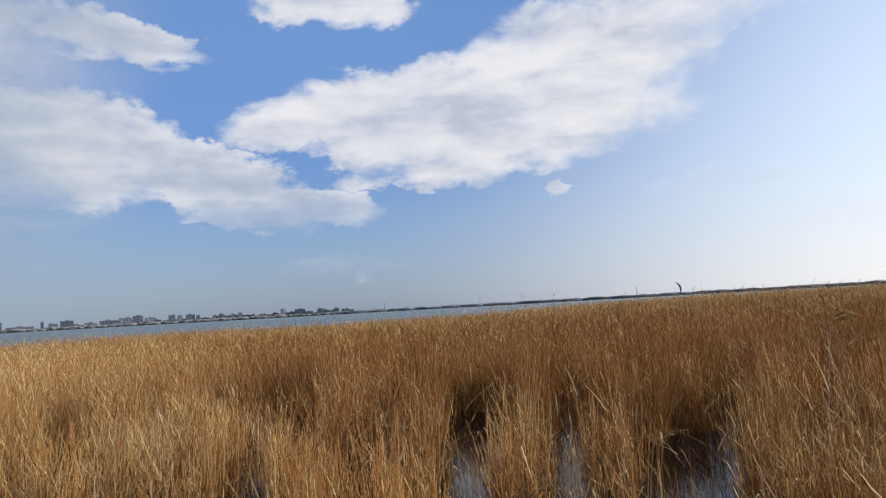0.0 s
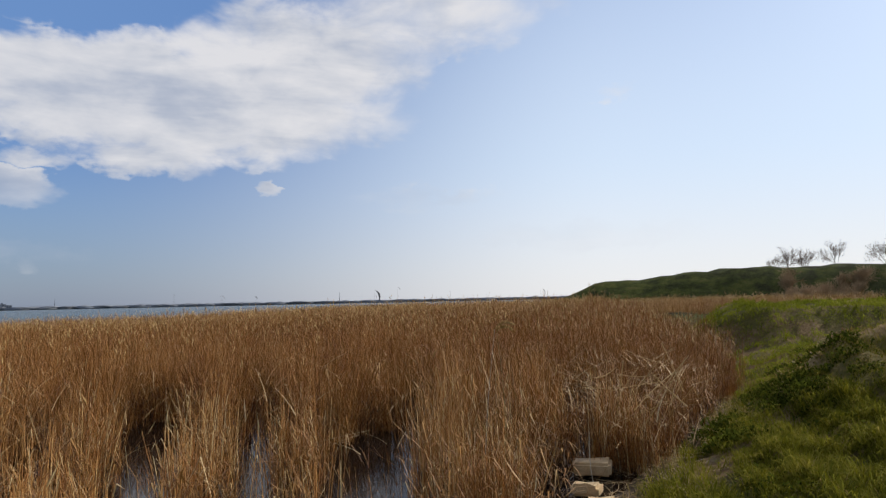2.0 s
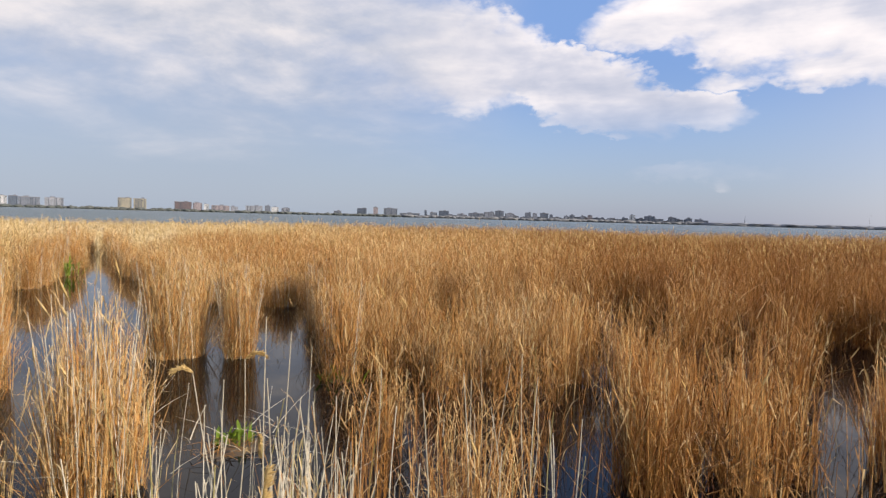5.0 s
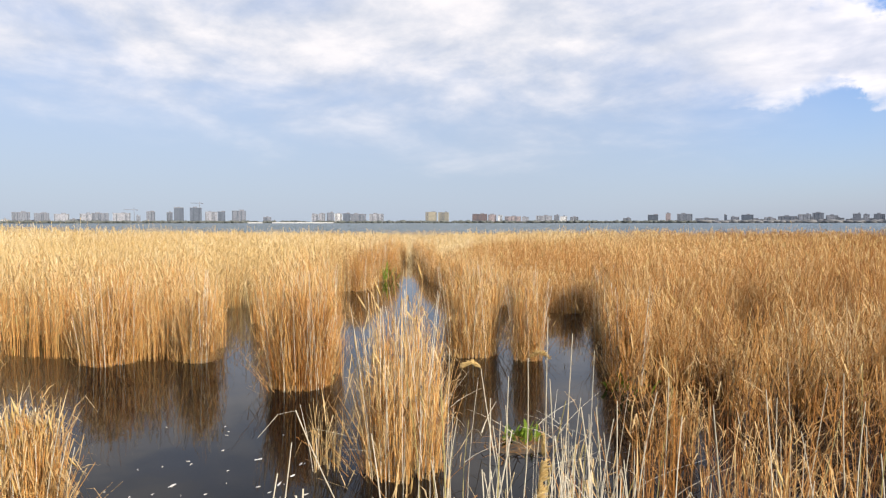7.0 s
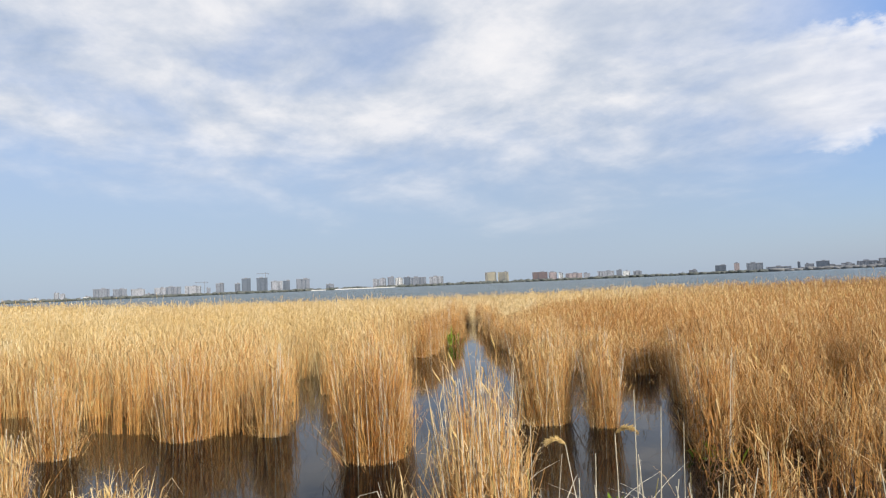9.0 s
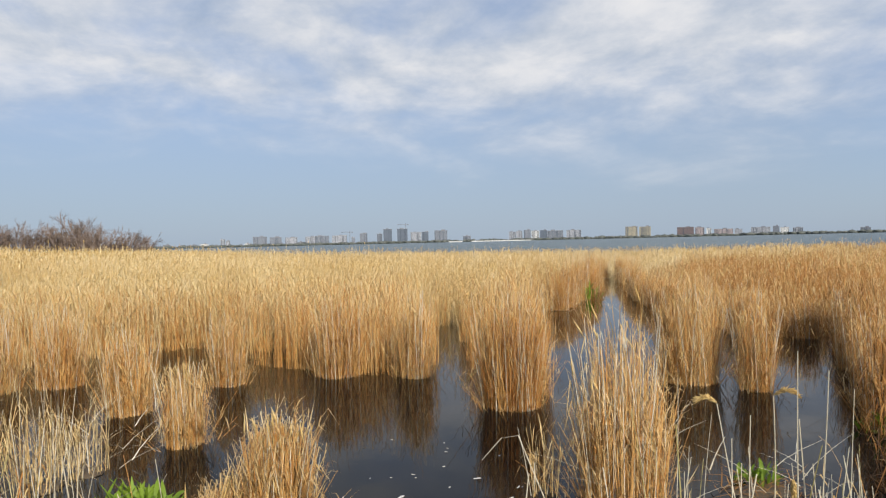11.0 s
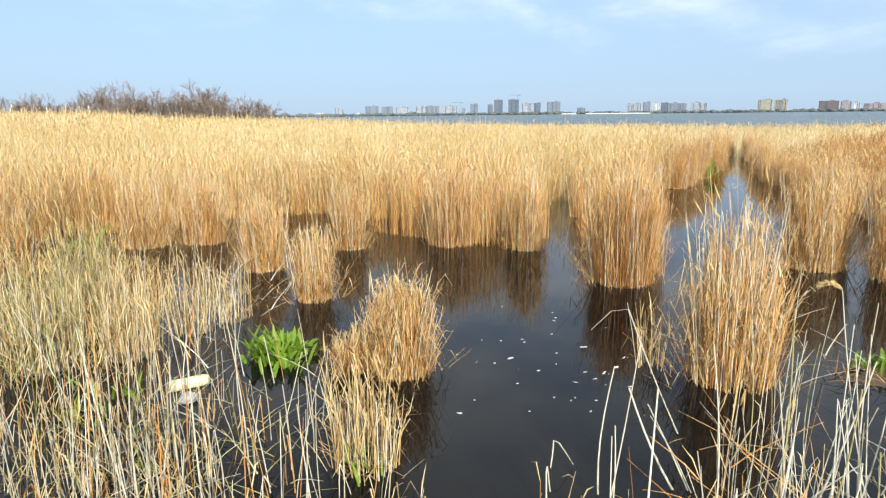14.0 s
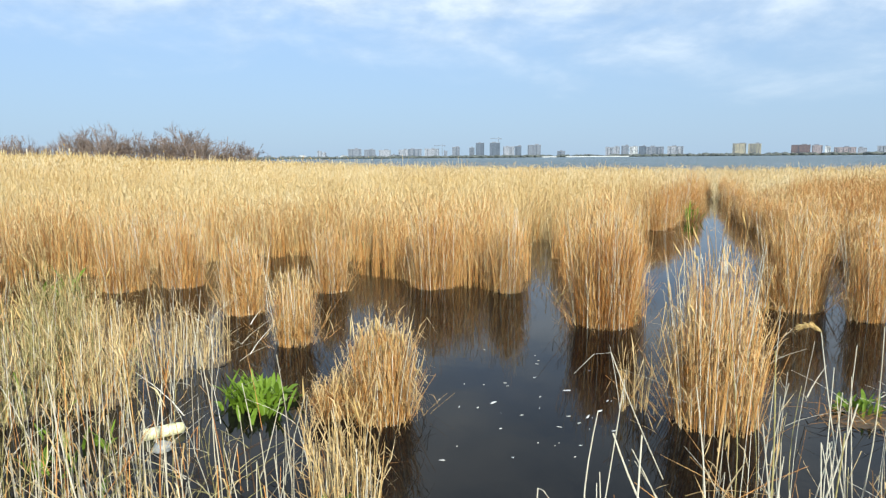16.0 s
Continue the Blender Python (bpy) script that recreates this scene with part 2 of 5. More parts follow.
PALE = straw("bleached_stem", [(0.38, 0.33, 0.24), (0.60, 0.555, 0.44), (0.76, 0.73, 0.62), (0.87, 0.86, 0.79)], rough=0.5, through=0.0)
OLIVE = straw("olive_stem", [(0.20, 0.18, 0.06), (0.38, 0.33, 0.13), (0.56, 0.50, 0.25), (0.68, 0.62, 0.36)], rough=0.6, through=0.05)
PLUME = straw("seed_head", [(0.48, 0.31, 0.11), (0.67, 0.48, 0.20), (0.82, 0.67, 0.36)], rough=0.9, through=0.2)
FAR_REED = straw("distant_reed", [(0.66, 0.47, 0.22), (0.82, 0.635, 0.34), (0.88, 0.745, 0.46), (0.91, 0.83, 0.60)], through=0.12, grain=8.0)
FAR_BROWN = straw("distant_brown_reed", [(0.29, 0.14, 0.05), (0.44, 0.235, 0.085), (0.57, 0.335, 0.13), (0.68, 0.44, 0.20)], through=0.06, grain=8.0)
GREEN = straw("fresh_leaf", [(0.11, 0.19, 0.015), (0.19, 0.31, 0.03), (0.31, 0.42, 0.06)], rough=0.45, through=0.35)
GRASS = straw("bank_grass", [(0.055, 0.058, 0.005), (0.135, 0.14, 0.011), (0.24, 0.225, 0.020), (0.38, 0.30, 0.08)], rough=0.9, through=0.3, gloss=0.03)
LUSH = straw("lush_grass", [(0.09, 0.11, 0.008), (0.19, 0.22, 0.016), (0.30, 0.32, 0.03), (0.40, 0.36, 0.07)], rough=0.9, through=0.35, gloss=0.03)
DRY_GRASS = straw("dry_grass", [(0.20, 0.14, 0.035), (0.32, 0.24, 0.07), (0.42, 0.33, 0.12)], rough=0.9, through=0.2, gloss=0.03)
WEED = straw("leafy_weed", [(0.03, 0.04, 0.005), (0.065, 0.08, 0.010), (0.12, 0.13, 0.02)], rough=0.9, through=0.1, gloss=0.0)
THICKET = straw("brown_twig", [(0.34, 0.23, 0.13), (0.48, 0.345, 0.21), (0.60, 0.46, 0.31)], rough=0.9, through=0.0, grain=10.0)
TWIG = straw("bare_twig", [(0.18, 0.14, 0.12), (0.27, 0.21, 0.18), (0.37, 0.30, 0.265)], rough=0.85, through=0.0, grain=10.0)
FOAM = simple("foam", (0.45, 0.45, 0.43), (0.72, 0.72, 0.69), 30.0, 0.8, 0.4)
BOTTLE = simple("yellowed_plastic", (0.66, 0.60, 0.24), (0.86, 0.84, 0.58), 14.0, 0.4, 0.25)
CLEAR = simple("dull_plastic", (0.16, 0.18, 0.19), (0.36, 0.38, 0.39), 20.0, 0.35, 0.2)
TIMBER = simple("weathered_block", (0.42, 0.28, 0.14), (0.68, 0.50, 0.28), 7.0, 0.85, 0.6)
DARK = simple("dark_cloth", (0.03, 0.03, 0.04), (0.07, 0.06, 0.06), 0.6, 0.7)
RED = simple("red_cloth", (0.25, 0.06, 0.04), (0.35, 0.09, 0.06), 0.6, 0.7)
MUD = simple("mud", (0.05, 0.038, 0.026), (0.13, 0.10, 0.065), 6.0, 0.6, 0.5)

# water: still and dark between the reeds, ruffled by wind on the open lake
WATER, n, b = material("water")
place = n.add("ShaderNodeNewGeometry").outputs["Position"]
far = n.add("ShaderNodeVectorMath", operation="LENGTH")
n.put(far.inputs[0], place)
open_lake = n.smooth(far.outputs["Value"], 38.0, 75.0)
calm = n.noise(n.scaled(place, (1, 1, 1)), 2.2, 3.0, 0.5, 0.3)
tiny = n.noise(place, 9.0, 2.0)
ripple = n.math("ADD", n.math("MULTIPLY", calm, 0.0026), n.math("MULTIPLY", tiny, 0.0004))
waves = n.math("MULTIPLY", n.noise(n.scaled(place, (1.0, 0.6, 1)), 0.75, 5.0, 0.62), 1.3)
height = n.math("ADD", ripple, n.math("MULTIPLY", waves, open_lake))
n.put(b.inputs["Normal"], n.bump(height, 1.0, 1.0))
murk = n.noise(place, 0.6, 4.0)
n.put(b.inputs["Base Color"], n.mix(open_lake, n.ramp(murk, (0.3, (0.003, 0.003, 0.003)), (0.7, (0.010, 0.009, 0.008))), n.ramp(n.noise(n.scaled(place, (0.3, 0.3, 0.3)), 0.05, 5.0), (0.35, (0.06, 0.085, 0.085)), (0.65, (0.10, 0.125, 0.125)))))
n.put(b.inputs["Roughness"], n.math("MULTIPLY_ADD", open_lake, 0.2, 0.02))
b.inputs["IOR"].default_value = 1.33
b.inputs["Specular IOR Level"].default_value = 0.26

# the ground: turf on the bank, mud and silt at the edge and under water
GROUND, n, b = material("turf_and_mud")
place = n.add("ShaderNodeNewGeometry").outputs["Position"]
zz = n.add("ShaderNodeSeparateXYZ")
n.put(zz.inputs[0], place)
p1, p2, p3 = n.noise(place, 0.12, 5.0), n.noise(place, 1.3, 5.0, 0.65), n.noise(place, 14.0, 4.0)
mixf = n.math("ADD", n.math("MULTIPLY", p1, 0.45), n.math("ADD", n.math("MULTIPLY", p2, 0.35), n.math("MULTIPLY", p3, 0.2)))
turf = n.ramp(mixf, (0.3, (0.045, 0.038, 0.012)), (0.45, (0.085, 0.075, 0.020)), (0.55, (0.12, 0.10, 0.03)), (0.66, (0.19, 0.135, 0.06)))
hill_turf = n.ramp(n.math("ADD", n.math("MULTIPLY", n.noise(place, 0.5, 6.0, 0.7), 0.7), n.math("MULTIPLY", p1, 0.3)), (0.38, (0.014, 0.016, 0.004)), (0.48, (0.032, 0.042, 0.007)), (0.56, (0.060, 0.068, 0.011)), (0.66, (0.11, 0.085, 0.033)))
reach = n.add("ShaderNodeVectorMath", operation="LENGTH")
n.put(reach.inputs[0], place)
turf = n.mix(n.smooth(reach.outputs["Value"], 30.0, 40.0), turf, hill_turf)
edge = n.smooth(n.math("ADD", zz.outputs[2], n.math("MULTIPLY_ADD", p2, 0.35, -0.17)), 0.05, 0.3)
mud = n.ramp(p2, (0.3, (0.028, 0.021, 0.014)), (0.7, (0.075, 0.056, 0.036)))
bare = n.smooth(n.math("ADD", n.noise(n.scaled(place, (1, 1, 0.2)), 0.33, 5.0, 0.65), n.math("MULTIPLY", p3, 0.12)), 0.52, 0.62)
bare = n.math("MULTIPLY", bare, n.smooth(reach.outputs["Value"], 30.0, 40.0, 1.0, 0.0))
trod = n.add("ShaderNodeVectorMath", operation="DISTANCE")
n.put(trod.inputs[0], n.scaled(place, (0.42, 0.75, 0.0)))
trod.inputs[1].default_value = (11.6 * 0.42, 6.9 * 0.75, 0.0)
bare = n.math("MAXIMUM", bare, n.smooth(n.math("ADD", trod.outputs["Value"], n.math("MULTIPLY_ADD", p2, 1.4, -0.7)), 1.25, 0.65))
second = n.add("ShaderNodeVectorMath", operation="DISTANCE")
n.put(second.inputs[0], n.scaled(place, (0.36, 0.8, 0.0)))
second.inputs[1].default_value = (14.6 * 0.36, 8.2 * 0.8, 0.0)
bare = n.math("MAXIMUM", bare, n.smooth(n.math("ADD", second.outputs["Value"], n.math("MULTIPLY_ADD", p2, 1.4, -0.7)), 1.1, 0.6))
earth = n.ramp(n.math("ADD", n.math("MULTIPLY", p2, 0.6), n.math("MULTIPLY", p3, 0.4)), (0.3, (0.08, 0.05, 0.022)), (0.5, (0.19, 0.125, 0.06)), (0.7, (0.30, 0.22, 0.12)))
n.put(b.inputs["Base Color"], n.mix(edge, mud, n.mix(bare, turf, earth)))
b.inputs["Roughness"].default_value = 0.95
b.inputs["Specular IOR Level"].default_value = 0.05
n.put(b.inputs["Normal"], n.bump(n.math("ADD", p2, n.math("MULTIPLY", p3, 0.4)), 0.8, 0.15))

# far trees and land: distance haze is painted into the blue-grey base colours
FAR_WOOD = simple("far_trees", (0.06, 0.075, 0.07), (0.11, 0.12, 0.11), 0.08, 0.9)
HAZED_WOOD = simple("hazy_trees", (0.12, 0.13, 0.14), (0.18, 0.19, 0.20), 0.05, 0.9)
HAZED_LAND = simple("far_land", (0.15, 0.17, 0.20), (0.20, 0.22, 0.25), 0.02, 0.9)
GLASS = simple("far_windows", (0.04, 0.055, 0.075), (0.08, 0.10, 0.13), 0.3, 0.25)
WALLS = {"pale": simple("pale_render", (0.23, 0.25, 0.29), (0.30, 0.32, 0.36), 0.2, 0.8), "cream": simple("cream_render", (0.27, 0.25, 0.19), (0.33, 0.31, 0.24), 0.2, 0.8),
         "brown": simple("brown_render", (0.10, 0.075, 0.08), (0.15, 0.115, 0.12), 0.2, 0.8), "grey": simple("grey_concrete", (0.13, 0.15, 0.19), (0.18, 0.205, 0.245), 0.2, 0.8),
         "dark": simple("dark_cladding", (0.06, 0.085, 0.12), (0.10, 0.125, 0.17), 0.2, 0.6), "pink": simple("pink_render", (0.26, 0.22, 0.23), (0.32, 0.28, 0.29), 0.2, 0.8), "white": simple("white_paint", (0.50, 0.52, 0.53), (0.60, 0.61, 0.61), 0.2, 0.7)}
ROOF = simple("roofing", (0.16, 0.15, 0.15), (0.26, 0.24, 0.23), 0.3, 0.85)


# ---- mesh helpers ----
def mesh_of(name, verts, faces, mat, smooth=False):
    """One mesh from an array of places and arrays of faces (each array: rows of one length)."""
    me = bpy.data.meshes.new(name)
    verts = np.asarray(verts, np.float32).reshape(-1, 3)
    faces = [np.asarray(f, np.int32) for f in faces if len(f)]
    loops = np.concatenate([f.ravel() for f in faces])
    counts = np.concatenate([np.full(len(f), f.shape[1], np.int32) for f in faces])
    me.vertices.add(len(verts))
    me.vertices.foreach_set("co", verts.ravel())
    me.loops.add(len(loops))
    me.loops.foreach_set("vertex_index", loops)
    me.polygons.add(len(counts))
    me.polygons.foreach_set("loop_start", np.concatenate([[0], np.cumsum(counts)[:-1]]).astype(np.int32))
    if smooth:
        me.polygons.foreach_set("use_smooth", np.ones(len(counts), bool))
    me.update(calc_edges=True)
    me.materials.append(mat)
    return me


def part(name, bm, mat, parent, label=""):
    me = bpy.data.meshes.new(name)
    bm.to_mesh(me)
    bm.free()
    me.materials.append(mat)
    ob = new(name, me)
    ob.parent = parent
    return tagged(ob, label) if label else ob


def under(name, me, parent, label=""):
    ob = new(name, me)
    ob.parent = parent
    return tagged(ob, label) if label else ob


rng = np.random.default_rng(7)


def stalks(base, h, lean, r, sides=3, segs=2, bend=0.5, tip=0.45):
    """Tapered stalks: places of the feet, heights, lean (a plan vector per metre of height) and foot radius. Gives places and faces."""
    N = len(base)
    s = np.linspace(0, 1, segs + 1)
    ang = np.arange(sides) * 2 * np.pi / sides
    turn = rng.uniform(0, 6.28, N)
    curve = (1 - bend) * s + bend * s ** 2
    cen = np.empty((N, segs + 1, 3))
    cen[:, :, :2] = base[:, None, :2] + lean[:, None, :] * (h[:, None] * curve[None, :])[:, :, None]
    tilt = np.sqrt(np.clip(1 - (lean ** 2).sum(1), 0.15, 1))
    cen[:, :, 2] = base[:, None, 2] + h[:, None] * s[None, :] * tilt[:, None]
    rad = r[:, None] * (1 - (1 - tip) * s[None, :])
    a = turn[:, None, None] + ang[None, None, :]
    V = np.repeat(cen[:, :, None, :], sides, 2)
    V[..., 0] += rad[:, :, None] * np.cos(a)
    V[..., 1] += rad[:, :, None] * np.sin(a)
    i = (np.arange(N) * (segs + 1) * sides)[:, None, None]
    k = (np.arange(segs) * sides)[None, :, None]
    j = np.arange(sides)[None, None, :]
    j2 = (j + 1) % sides
    F = np.stack([i + k + j, i + k + j2, i + k + sides + j2, i + k + sides + j], -1).reshape(-1, 4)
    return V.reshape(-1, 3), F, cen


def blades(foot, way, length, width, rise, droop):
    """Narrow leaves with a fold: feet, plan directions, lengths, widths, rise of the middle and of the tip (per length)."""
    N = len(foot)
    side = np.stack([-way[:, 1], way[:, 0], np.zeros(N)], 1) * width[:, None]
    out = np.concatenate([way, np.zeros((N, 1))], 1)
    up = np.array([0, 0, 1.0])
    mid = foot + out * (length * 0.42)[:, None] + up * (length * rise)[:, None]
    end = foot + out * (length * 0.95)[:, None] + up * (length * droop)[:, None]
    V = np.stack([foot - side * 0.4, foot + side * 0.4, mid + side, mid - side, end], 1).reshape(-1, 3)
    i = (np.arange(N) * 5)[:, None]
    return V, i + np.array([[0, 1, 2, 3]]), i + np.array([[3, 2, 4]])


def spindles(foot, way, length, radius, rings=(0.0, 0.35, 1.0), swell=(0.25, 1.0, 0.08), sides=4):
    """Fluffy heads: from the foot along a direction."""
    N = len(foot)
    way = way / np.linalg.norm(way, axis=1)[:, None]
    a = np.cross(way, np.array([0.3, 0.2, 0.93]))
    a /= np.linalg.norm(a, axis=1)[:, None] + 1e-9
    c = np.cross(way, a)
    R = []
    for t, sw in zip(rings, swell):
        for q in range(sides):
            th = 2 * np.pi * q / sides + t
            R.append(foot + way * (length * t)[:, None] + (a * math.cos(th) + c * math.sin(th)) * (radius * sw)[:, None])
    V = np.stack(R, 1).reshape(-1, 3)
    n_r = len(rings)
    i = (np.arange(N) * n_r * sides)[:, None, None]
    k = (np.arange(n_r - 1) * sides)[None, :, None]
    j = np.arange(sides)[None, None, :]
    j2 = (j + 1) % sides
    return V, np.stack([i + k + j, i + k + j2, i + k + sides + j2, i + k + sides + j], -1).reshape(-1, 4)


def unit(N):
    a = rng.uniform(0, 2 * np.pi, N)
    return np.stack([np.cos(a), np.sin(a)], 1)


# ---- the plan ----
SHORE = [(-30, -40), (-9, -14), (-4.6, -6.4), (-2.6, -3.0), (-1.5, -0.8), (-1.2, 0.9), (-0.3, 2.0), (1.4, 3.0), (3.0, 4.2), (4.3, 5.3), (5.6, 6.2), (8.2, 7.9), (12.0, 10.4), (17.0, 15.5), (26, 28), (45, 58), (49, 70), (80, 116)]
POOL = [(-6.4, -1.8), (-8.4, -3.0), (-10.4, -5.3), (-12.6, -5.2), (-13.2, -3.9), (-14.2, -2.4), (-14.3, -0.9), (-12.6, 0.0), (-11.4, 0.5), (-11.0, 0.9), (-10.3, 1.6), (-10.1, 2.4), (-9.55, 2.6), (-15.4, 4.1), (-15.1, 5.0),
        (-9.0, 3.15), (-7.7, 2.7), (-7.9, 3.7), (-9.6, 4.4), (-14.0, 6.1), (-16.5, 7.5), (-17.6, 9.3), (-19.9, 10.9), (-22.6, 13.3), (-25.5, 15.0), (-29.6, 17.2), (-29.2, 18.0), (-25.0, 15.8), (-22.4, 14.3), (-17.8, 11.7), (-15.0, 10.7), (-13.0, 10.1), (-11.5, 9.8), (-10.7, 10.0), (-10.2, 10.3),
        (-10.6, 11.8), (-8.6, 9.4), (-6.3, 7.2), (-5.1, 5.8), (-4.3, 4.9), (-3.2, 3.8), (-2.2, 2.6), (-1.4, 1.0), (-1.7, -0.6), (-2.8, -1.6), (-4.5, -2.2), (-5.6, -2.0)]
PONDS = [(-2.0, 6.2, 0.38, 1.5), (-3.2, 12.5, 0.6, 1.6), (-4.0, 14.6, 0.5, 1.0), (3.5, 8.7, 0.4, 1.2), (-1.0, 9.4, 0.3, 1.5), (-4.4, 6.3, 0.32, 0.8), (-3.0, 4.9, 0.36, 1.2), (-4.6, 9.7, 0.42, 1.4), (-3.7, 10.6, 0.42, 1.3), (-5.0, 8.6, 0.3, 1.2), (-4.3, 5.7, 0.3, 0.9), (-2.2, 8.9, 0.25, 0.7),
         (-0.9, 16.6, 0.55, 1.6), (1.9, 13.5, 0.3, 1.4), (-5.6, 12.5, 0.3, 1.0), (0.3, 6.3, 0.2, 0.5), (0.6, 11.0, 0.5, 1.0), (4.1, 9.6, 0.3, 0.7), (-6.2, 10.2, 0.25, 0.7),
         (-1.1, 14.6, 0.55, 1.8), (2.3, 13.2, 0.4, 1.5), (4.8, 12.0, 0.4, 1.6), (-5.2, 17.2, 0.5, 2.0), (-2.9, 11.6, 0.7, 1.2), (6.6, 12.6, 0.3, 1.2)]


# narrow lanes of water running out from the bank: bearing, half width, far end
LANES = [(-1.2, 3.2, 12.4), (-9.8, 2.4, 11.2), (-19.8, 5.6, 10.0), (18.8, 3.0, 8.4), (9.0, 1.2, 8.2)]


def shore_gap(x, y):
    """Distance from the water's edge, positive on land."""
    best, sign = np.full(np.shape(x), 1e9), np.ones(np.shape(x))
    for (ax, ay), (bx, by) in zip(SHORE, SHORE[1:]):
        dx, dy = bx - ax, by - ay
        u = np.clip(((x - ax) * dx + (y - ay) * dy) / (dx * dx + dy * dy), 0, 1)
        d = np.hypot(x - ax - u * dx, y - ay - u * dy)
        s = np.sign(dy * (x - ax) - dx * (y - ay))
        near = d < best
        best, sign = np.where(near, d, best), np.where(near, s, sign)
    return best * sign


def inside(x, y, poly):
    hit = np.zeros(np.shape(x), bool)
    for (ax, ay), (bx, by) in zip(poly, poly[1:] + poly[:1]):
        cross = (ay > y) != (by > y)
        with np.errstate(divide="ignore", invalid="ignore"):
            hit ^= cross & (x < (bx - ax) * (y - ay) / (by - ay) + ax)
    return hit


def ease(v, lo, hi):
    t = np.clip((v - lo) / (hi - lo), 0, 1)
    return t * t * (3 - 2 * t)


def rolling(x, y, f, k=0.0):
    """Cheap smooth unevenness, about -1 to 1."""
    return (np.sin(x * f + 1.3 + k) * np.cos(y * f * 0.83 - 0.7 + k) + 0.6 * np.sin(x * f * 2.3 - y * f * 1.9 + 2 * k) + 0.35 * np.cos(x * f * 4.1 + y * f * 4.7 + k)) / 1.6


def ledge_gap(x, y):
    """Distance from the foot of the ledge that runs along the bank, positive on its high side."""
    return 0.87 * (np.interp(x, [5.5, 6.0, 7.0, 8.1, 10.8, 13.3, 16.6, 20.0], [4.6, 4.9, 5.4, 6.1, 7.5, 8.7, 9.9, 11.0]) + 0.35 * rolling(x, y, 0.9, 4.0) + 0.2 * rolling(x, y, 2.6, 1.0) - y)


def land(x, y):
    """Height of the ground over the water."""
    r, a = np.hypot(x, y), np.degrees(np.arctan2(-x, y))
    g = shore_gap(x, y)
    z = -0.45 + 0.99 * ease(g + 0.08 * rolling(x, y, 2.9, 4.0), -1.6, 1.8)
    bank = ease(a, -28, -50) * ease(-a, 130, 100)
    z = z + np.where(g > 0, 1, 0) * bank * (0.15 * ease(g, 1.0, 4) + (0.25 + 0.5 * ease(-a, 47, 62)) * np.exp(-((r - 12.5) / 3.4) ** 2) * ease(g, 0.3, 2.5) + (0.13 * rolling(x, y, 0.9) + 0.10 * rolling(x, y, 2.3, 2.0) + 0.05 * rolling(x, y, 5.7, 3.0)) * ease(g, 0.3, 2))
    z = z + 1.0 * np.exp(-(((x - 23.0) / 5.6) ** 2 + ((y - 15.6) / 4.4) ** 2) ** 5) * (1 + 0.12 * rolling(x, y, 1.1, 5.0)) * (g > 0)
    # grassy hill beyond the reeds
    crest = np.interp(-a, [34.6, 36.0, 37.0, 38.0, 39.2, 42.5, 45.7, 49.2, 54, 62], [0.3, 1.5, 2.2, 2.9, 3.4, 3.6, 4.35, 4.75, 4.6, 4.4]) + 0.2 * rolling(x, y, 0.16) + 0.22 * rolling(x, y, 0.5, 2.0) + 0.1 * rolling(x, y, 1.3, 1.0)
    z = z + crest * ease(r, 79, 88.5) * ease(-a, 34.4, 35.4) * ease(-a, 150, 120)
    # low rise on the other side, behind the reeds
    z = z + 0.9 * ease(a, 97, 112) * ease(r, 22, 45) * ease(-a, -175, -150)
    z = z + 0.035 * rolling(x, y, 3.1, 1.0) * (g > 0.3)
    # a low ledge along the bank, steep towards the water
    d = ledge_gap(x, y) + 0.18 * rolling(x, y, 1.7, 6.0)
    z = z + 0.14 * ease(d, -0.6, 0.4) * ease(-d, -4.5, -1.0) * ease(x, 6.0, 8.5) * ease(-x, -21, -16) * (g > 0.2)
    z = np.where((g < -3) & (r > 70) & (a < 95), -2.0, z)
    # the opposite shore
    z = np.where((r > 1985) & (z < 0), -2 + 5.0 * ease(r, 1985, 2030), z)
    return z


# ---- ground and water ----
rings = np.concatenate([np.linspace(0.15, 14, 66), np.geomspace(14.4, 120, 74), np.geomspace(124, 1950, 26), [1985, 1995, 2005, 2015, 2030, 2200, 2600, 3400, 4400]])
turns = np.radians(np.arange(0, 360, 0.9))
gx, gy = np.outer(rings, -np.sin(turns)), np.outer(rings, np.cos(turns))
gz = land(gx, gy)
A = len(turns)
i = (np.arange(len(rings) - 1) * A)[:, None]
j = np.arange(A)[None, :]
quads = np.stack([i + j, i + (j + 1) % A, i + A + (j + 1) % A, i + A + j], -1).reshape(-1, 4)
verts = np.stack([gx, gy, gz], -1).reshape(-1, 3)
verts = np.concatenate([verts, [[0, 0, float(land(np.array(0.0), np.array(0.0)))]]])
fan = np.stack([np.full(A, len(verts) - 1), (np.arange(A) + 1) % A, np.arange(A)], 1)
ground = new("ground", mesh_of("ground", verts, [quads[:, ::-1], fan[:, ::-1]], GROUND, True))
tagged(ground, "green grassy lake bank with muddy edge and a grassy hill", "ground", kind="structure")

wr = np.concatenate([[0.6], np.geomspace(2, 2100, 30)])
wa = np.radians(np.arange(0, 360, 3.0))
W = len(wa)
wv = np.stack([np.outer(wr, np.cos(wa)), np.outer(wr, np.sin(wa)), np.zeros((len(wr), W))], -1).reshape(-1, 3)
i = (np.arange(len(wr) - 1) * W)[:, None]
j = np.arange(W)[None, :]
wq = np.stack([i + j, i + W + j, i + W + (j + 1) % W, i + (j + 1) % W], -1).reshape(-1, 4)
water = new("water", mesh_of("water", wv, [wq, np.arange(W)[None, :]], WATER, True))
tagged(water, "dark still marsh water opening to a wind-ruffled grey lake", "water", kind="structure")


